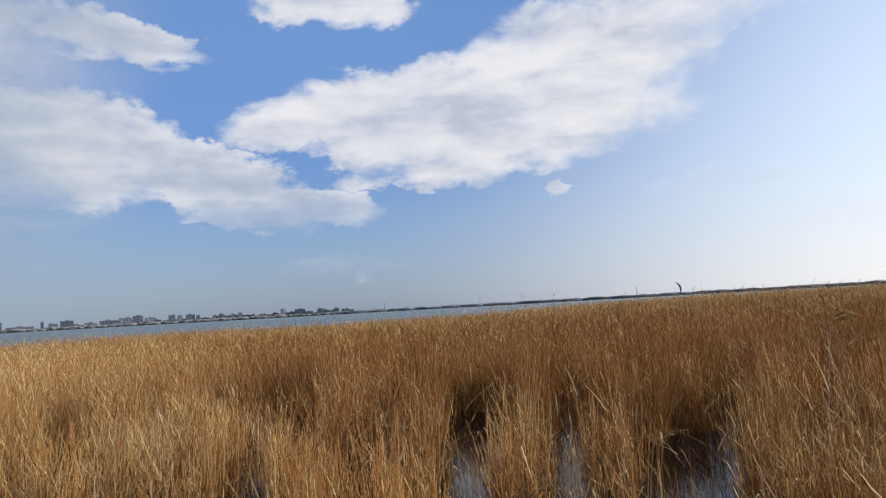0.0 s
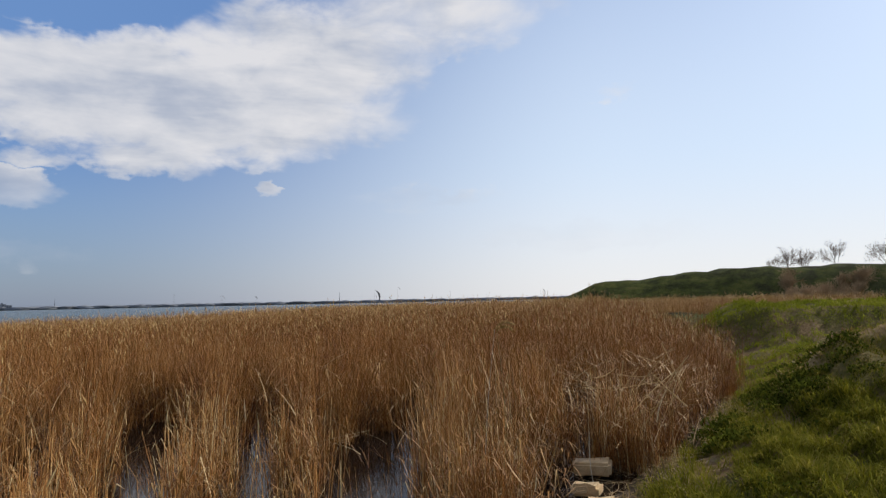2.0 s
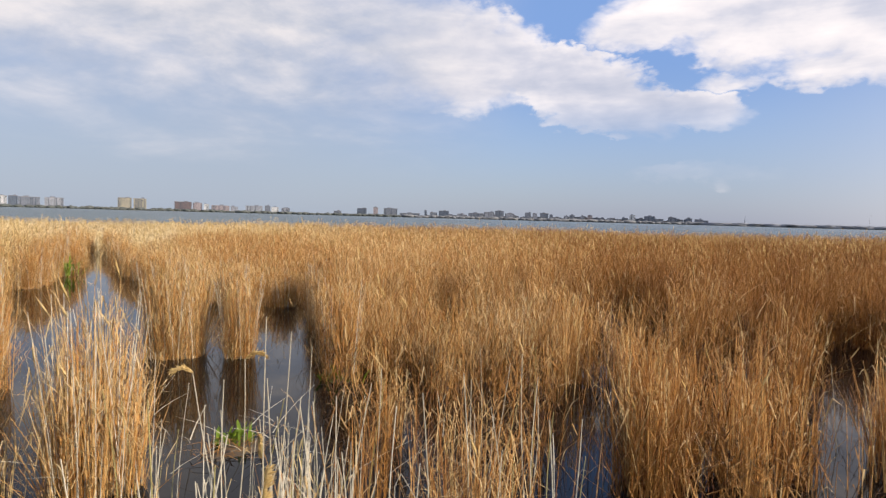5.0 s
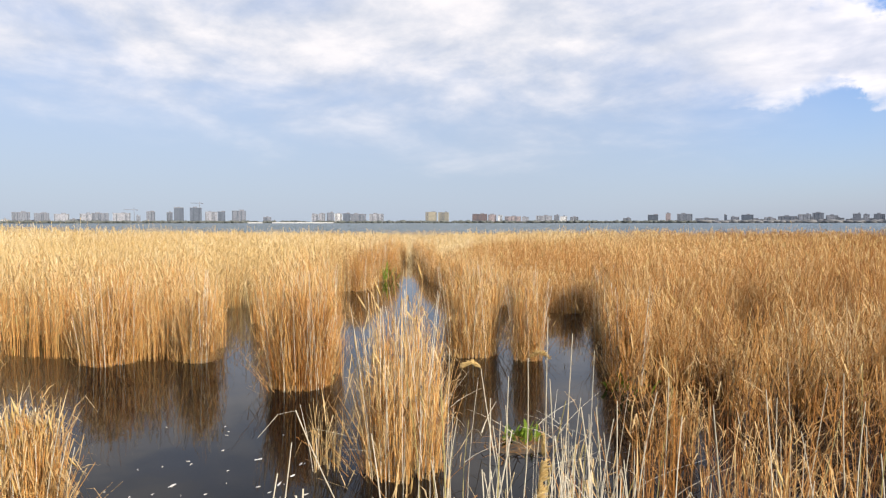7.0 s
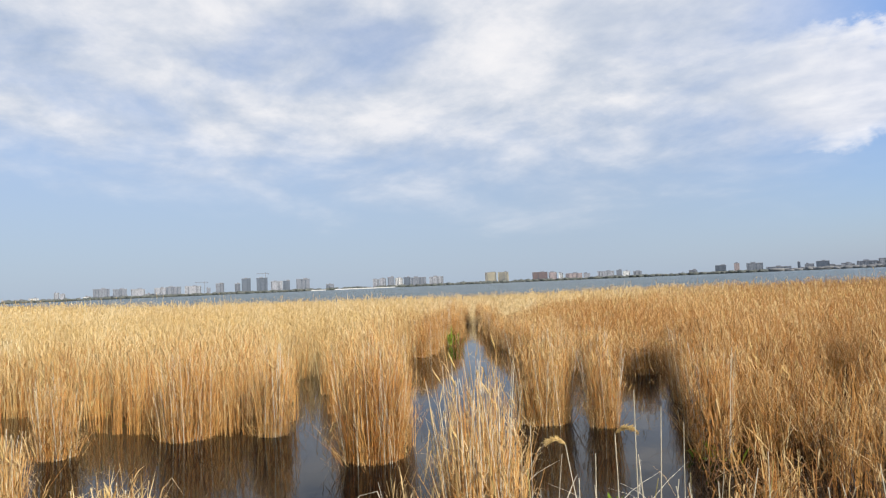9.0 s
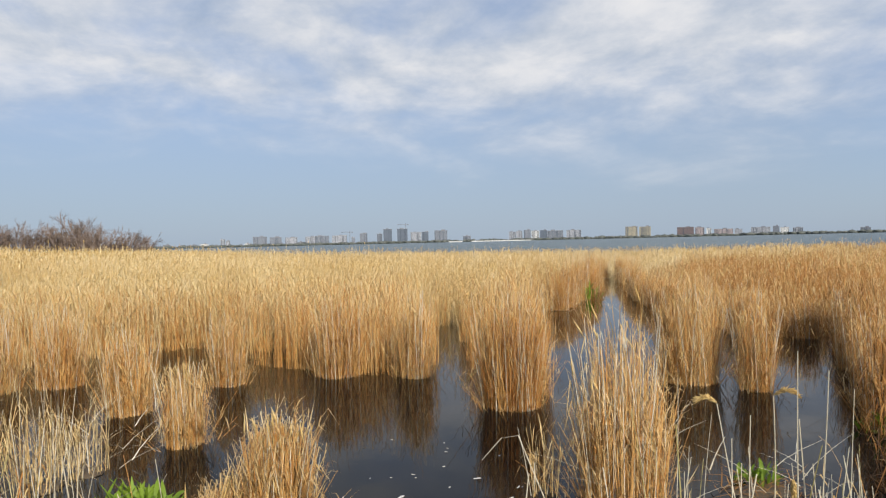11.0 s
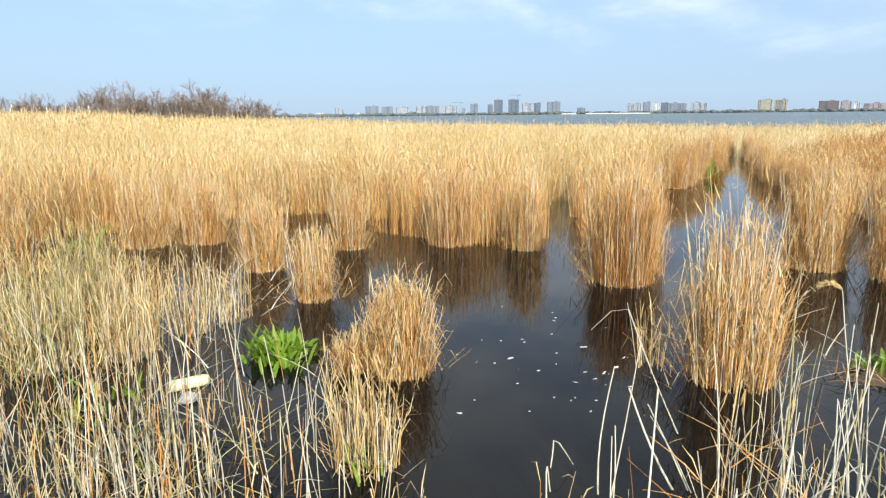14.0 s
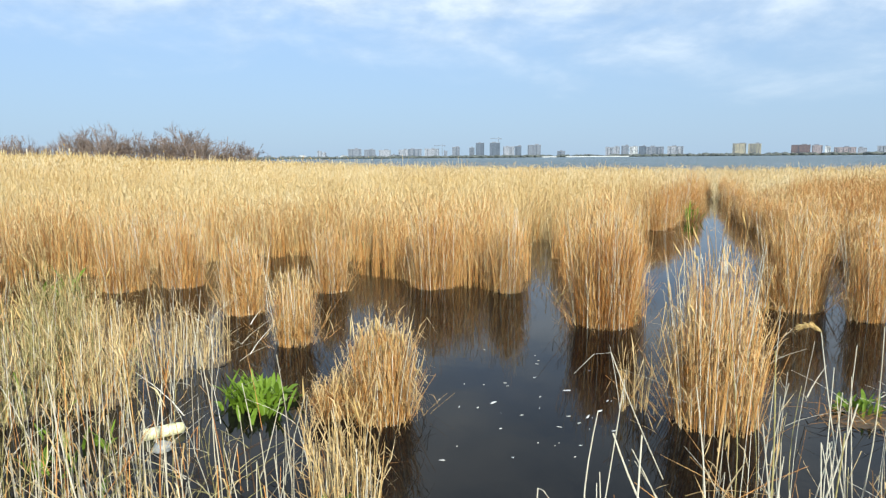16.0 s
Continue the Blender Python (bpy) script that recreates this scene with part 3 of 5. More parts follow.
# ---- reeds ----
def heights(x, y):
    """How tall the reeds stand, by place."""
    r, a = np.hypot(x, y), np.degrees(np.arctan2(-x, y))
    top = np.interp(a, [-50, -36, -20, 0, 12, 25, 40, 60, 80, 95, 110, 125], [2.0, 1.95, 1.8, 1.55, 1.45, 1.5, 1.42, 1.28, 1.5, 1.75, 2.0, 2.05])
    near = np.interp(a, [-50, -25, 0, 40, 70, 100, 125], [1.45, 1.4, 1.35, 1.3, 1.22, 1.15, 1.15])
    near = near - 0.36 * ease(-r, -12, -6) * ease(-a, -50, -30) * ease(a, -40, -30)
    low = np.where(a < -34, 0.62 + 0.38 * ease(-shore_gap(x, y), -0.3, 2.2), 1.0)
    low = low * np.where((a > 42) & (a < 63) & (r > 13.5), 0.42 + 0.58 * ease(pool_gap(x, y), 0.1, 3.0), 1.0)
    return low * (near + (top - near) * ease(r, 11, 32)) + 0.05 * rolling(x, y, 0.8) + (0.13 * rolling(x, y, 2.1, 0.5) + 0.08 * rolling(x, y, 4.3, 1.5)) * ease(-r, -24, -12)


def pool_gap(x, y):
    """Distance from the edge of the pool."""
    best = np.full(np.shape(x), 1e9)
    for (ax, ay), (bx, by) in zip(POOL, POOL[1:] + POOL[:1]):
        dx, dy = bx - ax, by - ay
        u = np.clip(((x - ax) * dx + (y - ay) * dy) / (dx * dx + dy * dy), 0, 1)
        best = np.minimum(best, np.hypot(x - ax - u * dx, y - ay - u * dy))
    return best


def free_of_water(x, y, slack=0.0):
    """True where reeds stand close."""
    wob = 0.22 * ease(np.hypot(x, y), 7.0, 9.5)
    ok = (shore_gap(x, y) < np.where(np.degrees(np.arctan2(-x, y)) < -32, 0.3, -0.15)) & ~inside(x + wob * rolling(x, y, 3.3, 0.8), y + wob * rolling(x, y, 3.1, 2.9), POOL)
    if slack:
        ok &= pool_gap(x, y) > slack
    ok &= ~((np.degrees(np.arctan2(-x, y)) > -45.0) & (np.degrees(np.arctan2(-x, y)) < -36.2) & (np.hypot(x, y) < 8.1))
    r, a = np.hypot(x, y), np.degrees(np.arctan2(-x, y)) + 0.9 * rolling(x, y, 1.9, 3.0) + 0.6 * rolling(x, y, 5.1, 1.0)
    for a0, half, r1 in LANES:
        ok &= (np.abs(a - a0) > half * (0.75 + 0.35 * rolling(r, 0 * r, 1.3, a0))) | (r > r1 + 0.9 * rolling(x, y, 2.7, a0))
    for px, py, ra, rb in PONDS:
        d = math.hypot(px, py)
        ux, uy = px / d, py / d
        along, across = (x - px) * ux + (y - py) * uy, -(x - px) * uy + (y - py) * ux
        ok &= (across / ra) ** 2 + (along / rb) ** 2 > 1
    return ok


def reed_mesh(name, x, y, h, lean, r, mat, segs, leaf_n, leaf_len, plume_share, leaf_w=0.006, z=0.0, plume_r=0.016, leaf_mat=None):
    """Stalks with leaves and some seed heads in one mesh each. Returns the three meshes (leaves or heads may be None)."""
    N = len(x)
    base = np.stack([x, y, np.full(N, z) if np.isscalar(z) else z], 1)
    V, F, cen = stalks(base, h, lean, r, 3, segs)
    stem = mesh_of(name, V, [F], mat)
    leaf = head = None
    if leaf_n:
        who = np.repeat(np.arange(N), leaf_n) if leaf_n >= 1 else np.nonzero(rng.random(N) < leaf_n)[0]
        M = len(who)
        s = rng.uniform(0.42, 1.0, M)
        k = np.minimum((s * segs).astype(int), segs - 1)
        u = (s * segs - k)[:, None]
        foot = cen[who, k] * (1 - u) + cen[who, k + 1] * u
        L = rng.uniform(0.5, 1.2, M) * leaf_len
        LV, L4, L3 = blades(foot, unit(M), L, rng.uniform(0.5, 1.2, M) * leaf_w, rng.uniform(0.15, 1.0, M), rng.uniform(-0.6, 1.5, M))
        leaf = mesh_of(name + "_leaves", LV, [L4, L3], leaf_mat or LEAF)
    if plume_share:
        who = np.nonzero(rng.random(N) < plume_share)[0]
        M = len(who)
    if plume_share and M:
        way = np.concatenate([unit(M) * rng.uniform(0.1, 0.7, M)[:, None], np.ones((M, 1))], 1)
        PV, PF = spindles(cen[who, -1] - np.array([0, 0, 0.01]), way, rng.uniform(0.10, 0.2, M), rng.uniform(0.6, 1.2, M) * plume_r, sides=3)
        head = mesh_of(name + "_heads", PV, [PF], PLUME)
    return stem, leaf, head


def bed(name, label, x, y, h, lean, r, mat, segs, leaf_n, leaf_len, plume_share, leaf_w=0.006, plume_r=0.016):
    leaf_mat = BROWN_LEAF if mat in (BROWN_REED, FAR_BROWN) else (PALE_LEAF if mat in (GOLD, PALE_REED, FAR_REED) else LEAF)
    z = np.maximum(land(x, y), -0.25) - 0.03
    stem, leaf, head = reed_mesh(name, x, y, h - np.minimum(z, 0), lean, r, mat, segs, leaf_n, leaf_len, plume_share, leaf_w, z, plume_r, leaf_mat)
    ob = tagged(new(name, stem), label, "reeds", kind="stuff")
    if leaf:
        tagged(under("foliage", leaf, ob, "curled dry reed leaves"), kind="stuff")
    if head:
        tagged(under("seed_fluff", head, ob, "feathery brown seed heads"), kind="stuff")
    return ob


def tussocks(x0, x1, y0, y1, step):
    gx, gy = np.meshgrid(np.arange(x0, x1, step), np.arange(y0, y1, step))
    gx, gy = gx.ravel(), gy.ravel()
    return gx + rng.uniform(-0.45, 0.45, len(gx)) * step, gy + rng.uniform(-0.45, 0.45, len(gy)) * step


# the close belt: reeds in tussocks, from the bank out to about sixteen metres
cx, cy = tussocks(-17, 16, -8, 17, 0.40)
r, a = np.hypot(cx, cy), np.degrees(np.arctan2(-cx, cy))
ok = free_of_water(cx, cy, 0.4) & (r < 16.5) & (r > 3.6) & (a > -52) & (a < 124) & ~((a > 96) & (r < 10.2)) & ~((a < 27) & (a > -36) & (r < np.where((a > -3) & (a < 14), 4.4, 5.6)))
gaps = rolling(cx, cy, 1.7, 2.0) + 0.5 * rolling(cx, cy, 3.7)
ok &= gaps < np.where((a < 36) & (r < 13), np.where((a > -4) & (a < 26), 0.08, 0.2), np.where((a < 62) & (r < 14), 0.5, 0.75))
cx, cy = cx[ok], cy[ok]
left = np.degrees(np.arctan2(-cx, cy)) < 40
per = np.where(left, rng.integers(16, 112, len(cx)), rng.integers(12, 54, len(cx)))
wide = np.where(left, rng.uniform(0.14, 0.32, len(cx)), 0.24)
who = np.repeat(np.arange(len(cx)), per)
N = len(who)
off = unit(N) * (np.sqrt(rng.random(N)) * wide[who])[:, None]
x, y = cx[who] + off[:, 0], cy[who] + off[:, 1]
keep = free_of_water(x, y) | (rng.random(N) < 0.07)
x, y, off, who = x[keep], y[keep], off[keep], who[keep]
N = len(x)
tall = np.where(left, rng.uniform(0.5, 1.15, len(cx)) * (0.72 + 0.28 * ease(np.hypot(cx, cy), 5.5, 10)), rng.uniform(0.8, 1.1, len(cx)))[who]
h = heights(x, y) * tall * np.where(rng.random(N) < 0.25, rng.uniform(0.35, 0.9, N), rng.uniform(0.8, 1.08, N))
lean = off * np.where(left, 0.4, 0.05)[who][:, None] + rng.normal(0, 1, (N, 2)) * np.where(np.degrees(np.arctan2(-x, y)) < 50, 0.10, 0.06)[:, None] + rng.normal(0, 0.05, (len(cx), 2))[who]
stray = rng.random(N) < np.where(np.degrees(np.arctan2(-x, y)) < 50, 0.09, 0.05)
lean[stray] += rng.normal(0, 0.35, (stray.sum(), 2))
dist, side = np.hypot(x, y), np.degrees(np.arctan2(-x, y))
blur = side + rng.normal(0, 10, N)
for nm, lab, lo, hi, reed in (("reed_bed", "dense brown dry reeds beside the grassy bank", -90, 20, BROWN_REED), ("reed_bed", "dense golden dry reeds standing in dark water", 20, 62, REED), ("reed_bed", "straw-yellow reed edge along the open pool", 62, 190, GOLD)):
    m = (blur >= lo) & (blur < hi)
    brown = reed is BROWN_REED
    bed(nm, lab, x[m], y[m], h[m], lean[m], rng.uniform(0.0023, 0.0054, m.sum()), reed, 2, 1 if brown else (3 if reed is GOLD else 2), 0.24 if brown else 0.30, 0.012 if brown else 0.05, 0.0032 if brown else 0.0036, 0.009)

# taller golden stalks standing in bunches among the brown ones
pick = np.nonzero(left & (np.hypot(cx, cy) < 10))[0]
who = np.repeat(rng.choice(pick, 130), rng.integers(2, 12, 130))
N = len(who)
x, y = cx[who] + rng.normal(0, 0.1, N), cy[who] + rng.normal(0, 0.1, N)
bed("reed_bed", "taller golden stalks standing among brown reeds", x, y, heights(x, y) * rng.uniform(0.75, 1.12, N), rng.normal(0, 0.06, (N, 2)) + rng.normal(0, 0.06, (len(cx), 2))[who], rng.uniform(0.0036, 0.0066, N), REED, 3, 0.5, 0.2, 0.01, 0.004, 0.009)


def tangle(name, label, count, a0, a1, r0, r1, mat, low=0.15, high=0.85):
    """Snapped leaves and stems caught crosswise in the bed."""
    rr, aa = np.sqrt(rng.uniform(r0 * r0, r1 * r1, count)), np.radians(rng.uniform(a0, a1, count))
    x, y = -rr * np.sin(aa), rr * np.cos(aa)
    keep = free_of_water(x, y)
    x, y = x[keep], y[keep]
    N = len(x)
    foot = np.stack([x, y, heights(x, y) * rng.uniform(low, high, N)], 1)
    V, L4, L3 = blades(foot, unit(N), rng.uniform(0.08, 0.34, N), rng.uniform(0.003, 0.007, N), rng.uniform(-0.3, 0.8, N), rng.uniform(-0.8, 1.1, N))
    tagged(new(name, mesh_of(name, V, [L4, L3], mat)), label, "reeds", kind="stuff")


tangle("snapped_leaves", "snapped brown leaves tangled in the reeds", 26000, -48, 62, 4.6, 15, BROWN_LEAF)
# near-black blades set low in the beds, which darken the foot of the reeds
tangle("rotted_sheaths", "dark sheaths matted at the foot of the reeds", 28000, -48, 62, 4.8, 14, DARK_STRAW, 0.0, 0.4)
tangle("fresh_shoots", "fresh green shoots rising among the old reeds", 260, 60, 122, 5, 13, GREEN, 0.02, 0.25)
tangle("olive_leaves", "olive half-dead leaves low in the reeds", 2600, 60, 122, 5, 14, OLIVE, 0.02, 0.5)
tangle("snapped_leaves", "pale broken leaves caught across the reeds", 1500, -48, 62, 4.6, 15, LEAF)

# a few pale-coloured stems along the near edge, standing in for highlights on the stalks
pick = np.nonzero((np.hypot(cx, cy) < 9) & (np.degrees(np.arctan2(-cx, cy)) < 64))[0]
who = np.repeat(rng.choice(pick, 170), rng.integers(1, 5, 170))
N = len(who)
x, y = cx[who] + rng.normal(0, 0.12, N), cy[who] + rng.normal(0, 0.12, N)
bed("reed_bed", "scattered pale stalks as highlights among the brown reeds", x, y, heights(x, y) * rng.uniform(0.5, 1.1, N), rng.normal(0, 0.11, (N, 2)), rng.uniform(0.003, 0.0052, N), PALE_REED, 3, 0.4, 0.16, 0.0, 0.004, 0.009)

# bright stalks nearest the eye
pick = np.nonzero(left & (np.hypot(cx, cy) < 7.2) & (np.abs(np.degrees(np.arctan2(-cx, cy)) - 5) < 13))[0]
who = np.repeat(rng.choice(pick, 60), rng.integers(4, 14, 60))
N = len(who)
x, y = cx[who] + rng.normal(0, 0.09, N), cy[who] + rng.normal(0, 0.09, N)
bed("reed_bed", "bright straw stalks at the near edge of the bed", x, y, heights(x, y) * rng.uniform(0.6, 1.05, N), rng.normal(0, 0.07, (N, 2)) + rng.normal(0, 0.07, (len(cx), 2))[who], rng.uniform(0.0034, 0.006, N), REED, 3, 0.5, 0.18, 0.0, 0.004, 0.009)


# the middle belt
def belt(name, label, r0, r1, a0, a1, per_m2, rad, segs, leaf_n, leaf_len, plume, mat, leaf_w, plume_r, dry=False):
    area = math.pi * (r1 * r1 - r0 * r0) * (a1 - a0) / 360
    N = int(area * per_m2)
    rr = np.sqrt(rng.uniform(r0 * r0, r1 * r1, N))
    aa = np.radians(rng.uniform(a0, a1, N) + rng.normal(0, 5, N))
    x, y = -rr * np.sin(aa), rr * np.cos(aa)
    keep = (free_of_water(x, y) | dry) & (rolling(x, y, 1.1, 4.0) + 0.5 * rolling(x, y, 2.7, 1.0) < 1.0)
    x, y = x[keep], y[keep]
    N = len(x)
    h = heights(x, y) * rng.uniform(0.74, 1.0, N) * (1 + 0.06 * rolling(x, y, 2.2, 3.0))
    h *= 1 + 0.05 * rolling(x, y, 0.33, 1.0) + 0.05 * rolling(x, y, 1.3, 2.0) + 0.12 * np.clip(rolling(x, y, 1.6, 5.0), 0, 1) + np.where(rng.random(N) < 0.1, rng.uniform(0.04, 0.24, N), 0.0)
    bed(name, label, x, y, h, rng.normal(0, 0.10, (N, 2)), rng.uniform(0.8, 1.3, N) * rad, mat, segs, leaf_n, leaf_len, plume, leaf_w, plume_r)


belt("reed_bed", "broad field of brown dry reeds behind the ponds", 16, 30, -50, 22, 75, 0.0050, 1, 2, 0.20, 0.12, BROWN_REED, 0.006, 0.010)
belt("reed_bed", "broad field of golden dry reeds behind the pool", 16, 30, 22, 62, 75, 0.0050, 1, 2, 0.20, 0.12, REED, 0.006, 0.010)
belt("reed_bed", "broad field of pale dry reeds behind the pool", 13.5, 30, 62, 124, 75, 0.0048, 1, 3, 0.20, 0.15, PALE_REED, 0.006, 0.010)
belt("reed_bed", "far brown reeds reaching to the open lake", 30, 47, -50, 40, 36, 0.0075, 1, 2, 0.22, 0.16, FAR_BROWN, 0.009, 0.016)
belt("reed_bed", "far straw-coloured reeds reaching to the open lake", 30, 47, 40, 98, 36, 0.0075, 1, 2, 0.22, 0.3, FAR_REED, 0.009, 0.016)
belt("reed_bed", "distant brown reeds below the grassy hill", 47, 70, -46, -12, 18, 0.012, 1, 0.6, 0.4, 0.4, FAR_BROWN, 0.02, 0.03)
belt("reed_bed", "brown reeds on the wet ground below the hill", 54, 77, -57, -36, 16, 0.011, 1, 0.6, 0.4, 0.3, FAR_BROWN, 0.016, 0.025, True)
belt("reed_bed", "tall pale reeds below the bare shrubs", 30, 84, 96, 126, 20, 0.012, 1, 0.6, 0.4, 0.4, FAR_REED, 0.02, 0.03)


# the rim of the pool: close upright stalks where the beds face the open water
def rim(label, a0, a1, r0, r1, mat, per_m2):
    N = int(math.pi * (r1 * r1 - r0 * r0) * (a1 - a0) / 360 * per_m2)
    rr, aa = np.sqrt(rng.uniform(r0 * r0, r1 * r1, N)), np.radians(rng.uniform(a0, a1, N))
    x, y = -rr * np.sin(aa), rr * np.cos(aa)
    step = 1 - 0.3 / rr
    keep = free_of_water(x, y) & ~free_of_water(x * step, y * step) & (rolling(x, y, 4.1, 2.0) < rng.uniform(-0.2, 0.5, N))
    x, y = x[keep], y[keep]
    N = len(x)
    h = heights(x, y) * (0.86 + 0.14 * rolling(x, y, 3.0, 1.0)) * np.where(rng.random(N) < 0.3, rng.uniform(0.4, 0.85, N), rng.uniform(0.85, 1.08, N))
    bed("reed_bed", label, x, y, h, rng.normal(0, 0.045, (N, 2)), rng.uniform(0.0026, 0.0050, N), mat, 2, 1, 0.18, 0.04, 0.004, 0.009)


rim("upright golden stalks along the edge of the pool", 62, 113, 8.5, 15, GOLD, 460)
rim("upright golden stalks along the edge of the side water", 40, 62, 9, 19, REED, 400)
rim("upright straw stalks along the narrow channel", 52, 70, 15, 30, GOLD, 90)


# single clumps standing in the pool
def clump(x, y, radius, h, count, label, spread=0.2, dome=0.25, stray=0.08, reed=None, root=0.95, pale=0.09):
    spread *= 0.2
    count = int(count * 1.5)
    off = unit(count) * (np.sqrt(rng.random(count)) * radius)[:, None]
    q = np.hypot(off[:, 0], off[:, 1]) / radius
    hh = h * (1 - dome * q ** 2) * np.where(rng.random(count) < 0.3, rng.uniform(0.4, 0.85, count), rng.uniform(0.8, 1.08, count))
    hh = np.where(rng.random(count) < stray, hh * rng.uniform(1.1, 1.45, count), hh)
    lean = off / radius * spread * q[:, None] + rng.normal(0, 0.065, (count, 2))
    edge = (rng.random(count) < 0.13) & (q > 0.7)
    lean[edge] += off[edge] / radius * rng.uniform(0.2, 0.75, (edge.sum(), 1))
    hh[edge] *= rng.uniform(0.35, 0.8, edge.sum())
    stem, leaf, head = reed_mesh("reed_clump", off[:, 0], off[:, 1], hh + 0.25, lean, rng.uniform(0.0022, 0.0048, count), reed or GOLD, 3, 2, 0.2, 0.04, 0.0042, -0.25, 0.010)
    ob = new("reed_clump", stem)
    ob.location = (x, y, 0)
    tagged(ob, label, "reed clump", "reed clumps in the pool")
    tagged(under("foliage", leaf, ob), kind="stuff")
    if head:
        tagged(under("seed_fluff", head, ob), kind="stuff")
    M = max(4, int(count * pale))
    spot = unit(M) * (np.sqrt(rng.random(M)) * radius * 1.08)[:, None]
    PV, PF, _ = stalks(np.concatenate([spot, np.full((M, 1), -0.2)], 1), 0.2 + h * rng.uniform(0.5, 1.18, M), spot / radius * 0.06 + rng.normal(0, 0.07, (M, 2)), rng.uniform(0.003, 0.0058, M), 4, 3)
    tagged(under("pale_straw", mesh_of("pale_straw", PV, [PF], PALE), ob, "bleached grey-white straw"), kind="stuff")
    M = int(count * 0.7)
    pick = rng.integers(0, count, M)
    foot = np.stack([off[pick, 0], off[pick, 1], rng.uniform(0.02, 0.45 * h, M)], 1)
    way = off[pick] / (np.hypot(off[pick, 0], off[pick, 1])[:, None] + 1e-6) + rng.normal(0, 0.5, (M, 2))
    way /= np.linalg.norm(way, axis=1)[:, None]
    DV, D4, D3 = blades(foot, way, rng.uniform(0.08, 0.24, M), rng.uniform(0.002, 0.005, M), rng.uniform(-0.2, 0.8, M), rng.uniform(-0.8, 0.9, M))
    tagged(under("dead_sheath", mesh_of("dead_sheath", DV, [D4, D3], BROWN_LEAF), ob, "brown dead sheaths round the stalks"), kind="stuff")
    M = int(count * 0.35)
    turn_ = rng.uniform(0, 2 * np.pi, M)
    rim = np.stack([np.cos(turn_), np.sin(turn_)], 1)
    foot = np.concatenate([rim * radius * rng.uniform(0.75, 1.0, (M, 1)), rng.uniform(0.03, 0.3 * h, (M, 1))], 1)
    way = rim + rng.normal(0, 0.6, (M, 2))
    way /= np.linalg.norm(way, axis=1)[:, None]
    DV, D4, D3 = blades(foot, way, rng.uniform(0.08, 0.26, M), rng.uniform(0.002, 0.0045, M), rng.uniform(-0.5, 0.5, M), rng.uniform(0.2, 1.2, M))
    tagged(under("hanging_leaves", mesh_of("hanging_leaves", DV, [D4, D3], LEAF), ob, "dry leaves hanging round the foot"), kind="stuff")
    litter = bmesh.new()
    bmesh.ops.create_cone(litter, cap_ends=True, segments=14, radius1=radius * root, radius2=radius * root * 0.76, depth=0.30)
    for v in litter.verts:
        v.co.x *= rng.uniform(0.86, 1.08)
        v.co.y *= rng.uniform(0.86, 1.08)
        v.co.z += -0.13 + rng.uniform(-0.02, 0.02)
    part("root_mat", litter, MUD, ob, "dark matted roots at the waterline")
    return ob


clump(-5.2, 0.09, 0.20, 0.72, 440, "cropped dense golden reed tussock standing in the pool", 0.28, 0.14, 0.07, GOLD)
clump(-5.35, -0.28, 0.16, 0.28, 130, "low flattened tuft of dry reed beside the tussock", 0.7, 0.3)
clump(-7.55, -0.77, 0.19, 0.82, 230, "small upright reed tussock in open water", 0.25)
clump(-9.25, -1.57, 0.27, 0.98, 360, "straw-coloured reed tussock in open water", 0.2)
clump(-10.5, -0.37, 0.23, 1.0, 300, "straw-coloured reed tussock at the pool edge", 0.2)
clump(-11.45, -2.85, 0.32, 1.1, 380, "straw-coloured reed tussock at the pool edge", 0.2)
clump(-11.3, -3.75, 0.34, 1.1, 400, "straw-coloured reed tussock at the pool edge", 0.2)
clump(-7.75, 3.10, 0.36, 1.25, 640, "big golden reed tussock with splayed outer stalks", 0.3, 0.15, 0.06)
clump(-4.62, 2.7, 0.30, 1.34, 360, "tall loose golden reed clump in the middle of the pool", 0.45, 0.42, 0.2, GOLD, 0.8, 0.12)
clump(-8.05, 6.0, 0.38, 1.2, 620, "golden reed tussock with splayed outer stalks", 0.3, 0.15, 0.08)
clump(-7.25, 6.45, 0.20, 1.05, 260, "narrow reed tussock in dark water", 0.2)
clump(-5.0, 2.2, 0.12, 0.5, 16, "sparse thin reed tuft at the clump's foot", 0.25, 0.2, 0.3, PALE_REED, 0.2)
clump(-9.95, 2.40, 0.24, 1.15, 300, "straw-coloured reed tussock at the pool edge", 0.2)
clump(-10.55, 1.3, 0.34, 1.15, 420, "straw-coloured reed tussock at the pool edge", 0.2)
clump(-3.75, -0.24, 0.20, 0.6, 55, "thin mixed tuft of old reed with fresh shoots", 0.25, 0.1, 0.4, PALE_REED, 0.25)


for az_, q_, r_, h_, c_ in ((102.8, 7.1, 0.20, 0.62, 26), (105.9, 6.9, 0.26, 0.7, 42), (110, 7.6, 0.28, 0.75, 56), (111.5, 6.4, 0.26, 0.7, 70), (114, 7.3, 0.34, 0.9, 110), (117, 6.5, 0.30, 0.85, 90), (119.5, 7.6, 0.34, 0.9, 100), (113, 8.8, 0.32, 0.9, 90)):
    x, y = bearing(az_, q_)
    clump(x, y, r_, h_, c_, "loose dry reed tuft on the muddy shallows", 0.4, 0.2, 0.25, OLIVE if c_ > 85 else PALE_REED)

